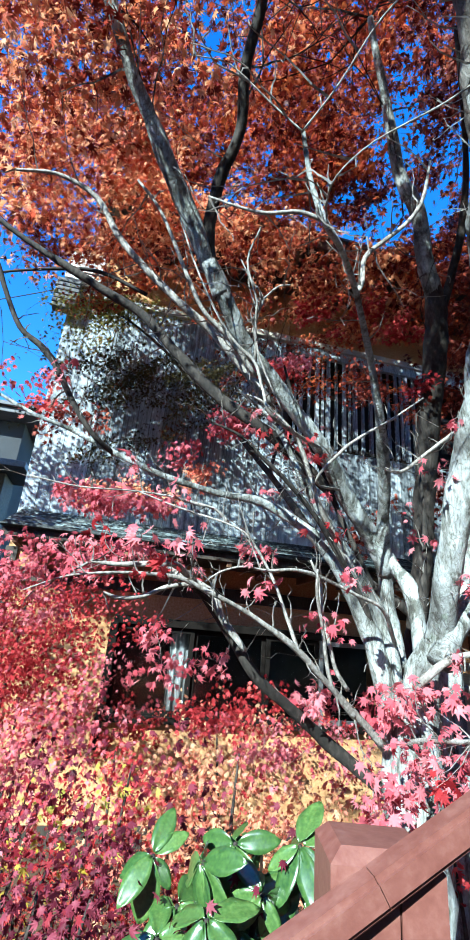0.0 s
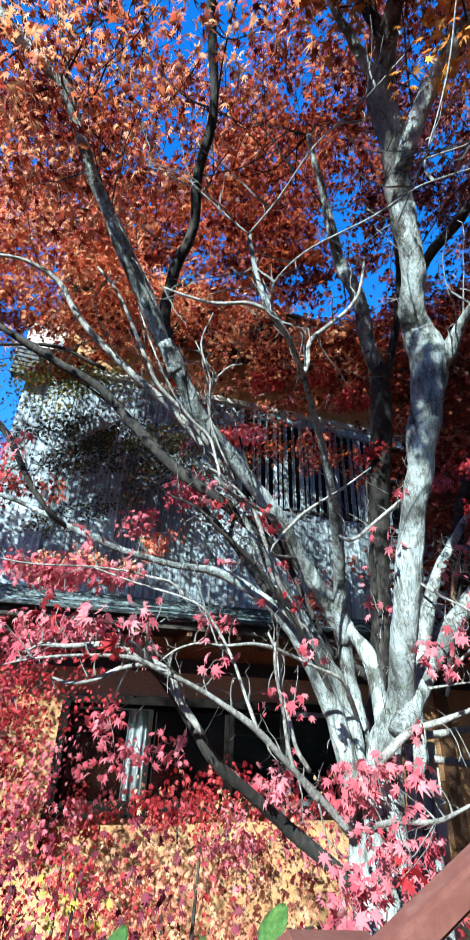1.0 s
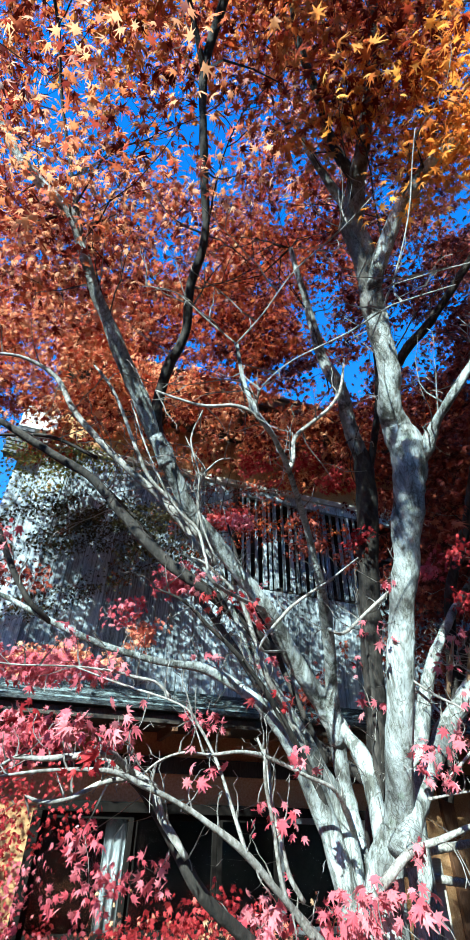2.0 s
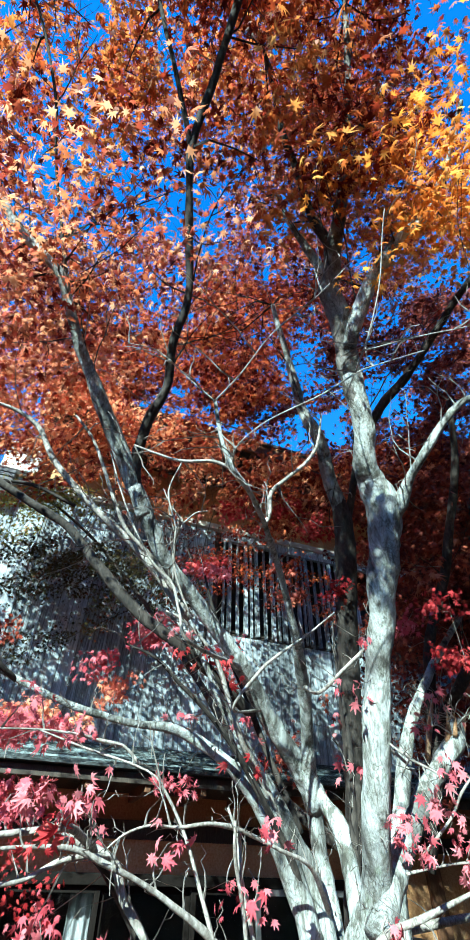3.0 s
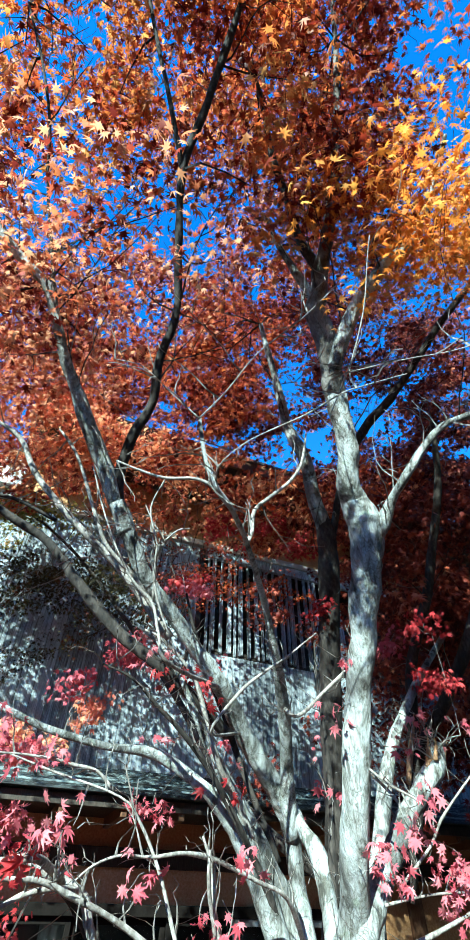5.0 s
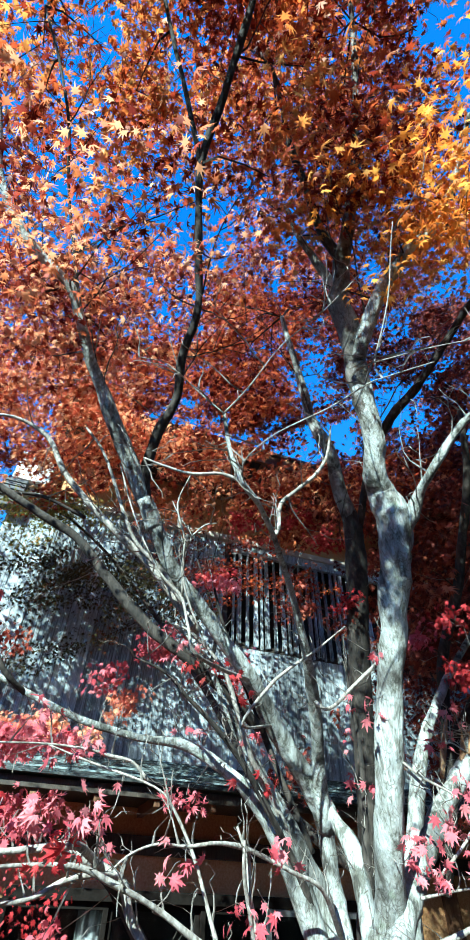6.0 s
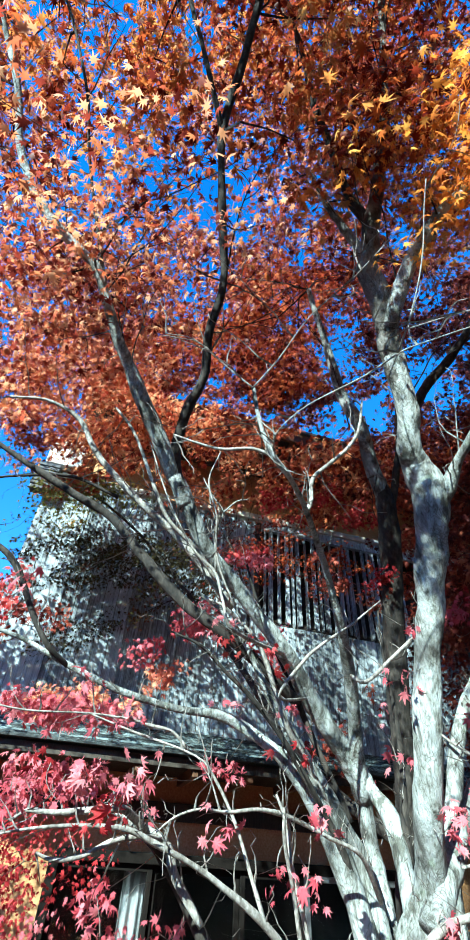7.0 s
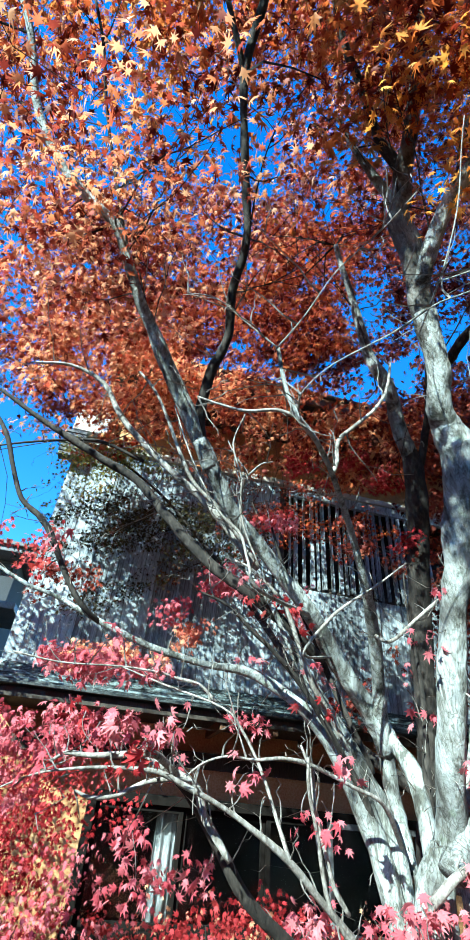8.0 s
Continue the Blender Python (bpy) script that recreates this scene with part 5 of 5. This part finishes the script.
crown((1.21, 2.29, 5.80), (0.90, 0.90, 0.60), 84, 0.068, "scarlet")
crown((2.53, 1.89, 5.63), (1.10, 0.90, 0.80), 180, 0.068, "crimson_shade")
crown((3.13, 2.98, 4.47), (1.20, 0.90, 0.70), 360, 0.068, "crimson_shade")
crown((3.46, 1.87, 4.88), (1.20, 0.90, 0.90), 195, 0.068, "crimson_shade")
crown((3.77, 2.76, 3.79), (1.20, 0.90, 0.70), 225, 0.068, "crimson_shade")
crown((1.62, 3.53, 4.62), (1.00, 0.50, 0.24), 77, 0.075, "coral")
crown((0.29, 3.58, 4.76), (0.90, 0.60, 0.28), 126, 0.068, "coral")
crown((1.09, 3.58, 5.07), (1.10, 0.60, 0.32), 123, 0.068, "coral")
crown((2.36, 3.20, 4.96), (1.00, 0.60, 0.40), 130, 0.068, "scarlet")
crown((0.89, 0.16, 5.72), (0.70, 0.50, 0.50), 54, 0.072, "scarlet")
crown((-0.21, 0.66, 5.46), (0.70, 0.50, 0.50), 49, 0.068, "orange")
crown((-0.63, 4.07, 7.02), (1.50, 0.90, 0.70), 195, 0.095, "scarlet")
crown((1.62, 3.40, 7.43), (1.50, 0.90, 0.70), 195, 0.095, "scarlet")
crown((0.58, 4.20, 6.61), (1.40, 0.80, 0.50), 180, 0.095, "scarlet")
crown((3.60, 2.75, 6.85), (1.50, 0.90, 0.80), 195, 0.095, "crimson_shade")
crown((3.28, 3.20, 5.26), (0.55, 0.40, 0.45), 126, 0.068, "crimson_shade")
crown((4.15, 3.60, 5.95), (0.55, 0.40, 0.45), 98, 0.068, "crimson_shade")
crown((3.14, 3.34, 2.99), (0.60, 0.40, 0.35), 105, 0.070, "crimson_shade")
crown((-1.07, 1.69, 6.78), (0.80, 0.70, 0.60), 42, 0.068, "orange")
crown((2.85, 2.85, 3.59), (0.70, 0.50, 0.45), 150, 0.068, "crimson_shade")
crown((0.72, 3.89, 4.97), (1.20, 0.50, 0.25), 60, 0.068, "coral")
crown((0.31, 4.09, 8.36), (1.90, 1.00, 0.80), 190, 0.095, "crimson_shade")
crown((2.75, 2.85, 8.67), (1.90, 1.00, 0.90), 210, 0.095, "crimson_shade")
crown((2.18, 4.69, 7.16), (2.00, 0.90, 0.50), 170, 0.095, "crimson_shade")
crown((4.50, 3.40, 6.33), (1.40, 0.90, 0.80), 150, 0.095, "crimson_shade")
crown((-0.03, 1.43, 8.02), (1.40, 0.90, 0.70), 77, 0.095, "orange")
crown((1.14, 0.89, 7.61), (1.20, 0.90, 0.70), 114, 0.095, "orange")
crown((-0.34, 4.73, 4.35), (0.50, 0.22, 0.20), 14, 0.050, "olive")
spray((0.21, 2.81, 2.44), (0.26, 0.15, 0.05), 22, 0.039, "peach")
spray((-0.26, 2.66, 2.81), (0.22, 0.20, 0.12), 9, 0.039, "red")
spray((-0.11, 2.83, 2.76), (0.18, 0.20, 0.10), 7, 0.039, "crimson_shade")
spray((0.42, 2.77, 2.69), (0.14, 0.12, 0.05), 6, 0.039, "pink")
spray((1.24, 2.54, 2.30), (0.15, 0.12, 0.10), 5, 0.039, "crimson_shade")
spray((1.52, 1.97, 2.01), (0.10, 0.08, 0.06), 2, 0.045, "pink")
spray((1.27, 1.92, 2.01), (0.10, 0.08, 0.06), 1, 0.045, "pink")
spray((1.42, 1.87, 1.96), (0.10, 0.08, 0.06), 1, 0.045, "pink")
spray((1.71, 2.00, 2.84), (0.12, 0.10, 0.06), 5, 0.039, "red")
spray((1.79, 2.04, 2.64), (0.12, 0.10, 0.06), 5, 0.039, "red")
spray((-0.17, 2.91, 1.93), (0.25, 0.20, 0.12), 16, 0.039, "pink")
spray((0.05, 2.82, 2.39), (0.20, 0.20, 0.05), 6, 0.039, "pink")
spray((-0.12, 2.80, 2.10), (0.30, 0.25, 0.12), 26, 0.039, "pink")
spray((0.22, 3.02, 2.17), (0.30, 0.20, 0.10), 13, 0.055, "pink")
spray((0.59, 2.59, 2.79), (0.14, 0.12, 0.06), 7, 0.039, "pink")
spray((0.96, 2.42, 2.67), (0.16, 0.10, 0.10), 3, 0.039, "pink")
spray((0.57, 2.79, 2.57), (0.15, 0.10, 0.06), 7, 0.039, "peach")
spray((0.76, 2.74, 2.24), (0.10, 0.10, 0.05), 2, 0.055, "pink")
spray((0.69, 2.24, 2.92), (0.15, 0.12, 0.05), 3, 0.039, "pink")
spray((1.43, 2.55, 3.11), (0.35, 0.20, 0.12), 10, 0.039, "crimson_shade")
spray((0.36, 2.20, 1.77), (0.14, 0.10, 0.07), 3, 0.045, "pink")
spray((0.51, 2.23, 1.78), (0.14, 0.10, 0.06), 3, 0.045, "pink")
spray((0.83, 2.97, 1.58), (0.30, 0.20, 0.10), 12, 0.039, "red")
spray((0.77, 1.89, 1.89), (0.05, 0.05, 0.04), 1, 0.045, "pink")
spray((0.96, 2.18, 1.67), (0.18, 0.12, 0.07), 3, 0.058, "pink")
spray((1.11, 1.99, 1.72), (0.14, 0.10, 0.08), 2, 0.058, "pink")
spray((0.97, 1.92, 1.48), (0.20, 0.14, 0.10), 3, 0.045, "pink")
spray((1.07, 1.81, 1.55), (0.16, 0.12, 0.10), 3, 0.045, "pink")
spray((1.16, 1.81, 2.00), (0.10, 0.08, 0.06), 1, 0.045, "pink")
spray((1.06, 2.87, 1.39), (0.50, 0.30, 0.14), 22, 0.039, "pink")
spray((1.38, 3.40, 4.22), (0.30, 0.20, 0.10), 14, 0.048, "red")
spray((1.88, 3.40, 4.35), (0.28, 0.20, 0.10), 15, 0.048, "red")
spray((1.95, 3.20, 4.12), (0.22, 0.16, 0.08), 12, 0.048, "red")
spray((0.96, 2.90, 3.34), (0.15, 0.12, 0.05), 10, 0.044, "red")
spray((1.27, 2.60, 3.09), (0.12, 0.12, 0.05), 5, 0.042, "crimson_shade")
spray((1.56, 2.40, 3.09), (0.12, 0.10, 0.06), 5, 0.042, "red")
spray((1.50, 1.97, 2.72), (0.08, 0.06, 0.06), 3, 0.042, "pink")
spray((0.12, 2.60, 2.37), (0.20, 0.12, 0.04), 18, 0.042, "pink")
spray((0.36, 2.60, 2.37), (0.12, 0.10, 0.03), 7, 0.042, "pink")
spray((0.69, 2.60, 2.78), (0.14, 0.10, 0.05), 6, 0.042, "pink")
spray((0.85, 2.30, 2.57), (0.06, 0.06, 0.05), 2, 0.042, "red")
spray((1.00, 1.92, 1.68), (0.07, 0.04, 0.04), 1, 0.048, "pink")
spray((1.01, 1.86, 1.60), (0.08, 0.04, 0.04), 1, 0.046, "pink")
spray((0.86, 1.72, 1.53), (0.10, 0.06, 0.06), 2, 0.052, "pink")
spray((0.94, 1.72, 1.55), (0.10, 0.06, 0.05), 1, 0.050, "red")
# two sprays above the view, added to shade the knot and upper trunk
spray((-0.16, 0.18, 3.89), (0.10, 0.10, 0.15), 16, 0.055, "coral")
spray((-0.38, -0.14, 4.80), (0.12, 0.12, 0.16), 7, 0.055, "coral")
shrub((-0.36, 4.02, 1.66), (0.42, 0.40, 0.50), 190, 0.046, "red")
shrub((-0.12, 3.48, 1.28), (0.45, 0.35, 0.26), 80, 0.046, "pink")
shrub((0.35, 3.15, 1.08), (0.50, 0.35, 0.20), 45, 0.046, "red")
shrub((0.10, 2.01, 1.19), (0.32, 0.22, 0.15), 52, 0.042, "plum")
shrub((0.94, 3.39, 1.17), (0.60, 0.30, 0.16), 60, 0.046, "peach")
shrub((0.22, 2.50, 1.27), (0.18, 0.10, 0.03), 4, 0.045, "yellow")
shrub((0.75, 2.75, 0.98), (0.55, 0.30, 0.22), 66, 0.050, "peach")
shrub((0.08, 1.98, 0.98), (0.34, 0.25, 0.24), 66, 0.043, "plum")
shrub((1.65, 2.46, 1.11), (0.40, 0.30, 0.30), 22, 0.046, "red")


# ---- broad-leaved evergreen ----
def evergreen():
    """Glossy evergreen shrub: whorls of long elliptic leaves on short stems."""
    ev = empty("evergreen_shrub", (0.56, 1.84, -0.03), "evergreen shrub with large glossy green leaves beside the handrail", "shrub")
    meshes = []
    for k in range(4):
        bm = bmesh.new()
        n, half = 10, []
        for i in range(n + 1):
            t = i / n
            w = (0.225 + 0.025 * k) * math.sin(math.pi * min(1, t * 0.97 + 0.015)) ** 0.75
            sag = -0.26 * t * t - 0.05 * k * t
            fold = 0.06 + 0.015 * k
            wave = 0.012 * math.sin(t * 17 + k)
            half.append([bm.verts.new((x * w, t, sag + abs(x) * fold * (1 - t * 0.4) - 0.14 * (abs(x) * w) + wave * x)) for x in (-1, -0.5, 0, 0.5, 1)])
        for a, b in zip(half, half[1:]):
            for j in range(4):
                bm.faces.new((a[j], a[j + 1], b[j + 1], b[j]))
        bm.normal_update()
        bmesh.ops.solidify(bm, geom=bm.faces[:], thickness=0.006)
        me = bpy.data.meshes.new("leaf")
        bm.to_mesh(me)
        bm.free()
        me.shade_smooth()
        me.materials.append(GREEN)
        meshes.append(me)
    rnd = random.Random(3)
    tips = [((-0.075, -0.067, 1.435), 8), ((0.126, -0.072, 1.462), 8), ((-0.078, -0.142, 1.376), 7), ((0.040, -0.096, 1.393), 8), ((-0.110, -0.007, 1.342), 7), ((0.060, 0.019, 1.426), 7), ((-0.103, -0.016, 1.268), 8), ((-0.163, 0.042, 1.408), 7), ((0.010, 0.010, 1.350), 7), ((0.090, -0.030, 1.340), 7), ((-0.020, -0.110, 1.310), 7), ((0.000, -0.020, 1.450), 6), ((-0.150, -0.050, 1.310), 7), ((0.150, -0.020, 1.380), 7), ((0.170, -0.060, 1.300), 7), ((0.060, -0.100, 1.260), 8), ((-0.060, -0.080, 1.230), 8)]
    out = Vector((-0.22, -0.80, 0.56)).normalized()
    for j, (tip, count) in enumerate(tips):
        bm = bmesh.new()
        tube(bm, [(rnd.uniform(-0.04, 0.04), rnd.uniform(0.0, 0.08), 0, 0.011), (tip[0] * 0.4, tip[1] * 0.4 + 0.06, 0.7, 0.009), (tip[0] * 0.85, tip[1] + 0.07, tip[2] - 0.16, 0.007), (*tip, 0.005)], 7)
        part("stem", bm, BARK_DARK_SHADED, ev, smooth=True)
        axis = (out + Vector((rnd.gauss(0, 0.5), rnd.gauss(0, 0.4), rnd.gauss(0, 0.5)))).normalized()
        side = axis.orthogonal().normalized()
        turn = rnd.uniform(0, 6.28)
        for i in range(count):
            ob = new("leaf", meshes[rnd.randrange(4)])
            ob.parent = ev
            a = turn + i * 6.283 / count + rnd.gauss(0, 0.4)
            lift = rnd.uniform(-0.7, 0.6)
            way = (Matrix.Rotation(a, 3, axis) @ side + axis * lift - Vector((0, 0, rnd.uniform(0.1, 0.6)))).normalized()
            up = (axis - way * axis.dot(way)).normalized()
            s = rnd.uniform(0.058, 0.112)
            m = Matrix((way.cross(up) * s, way * s, up * s)).transposed().to_4x4()
            m.translation = Vector(tip) + way * 0.006
            ob.matrix_basis = m


evergreen()
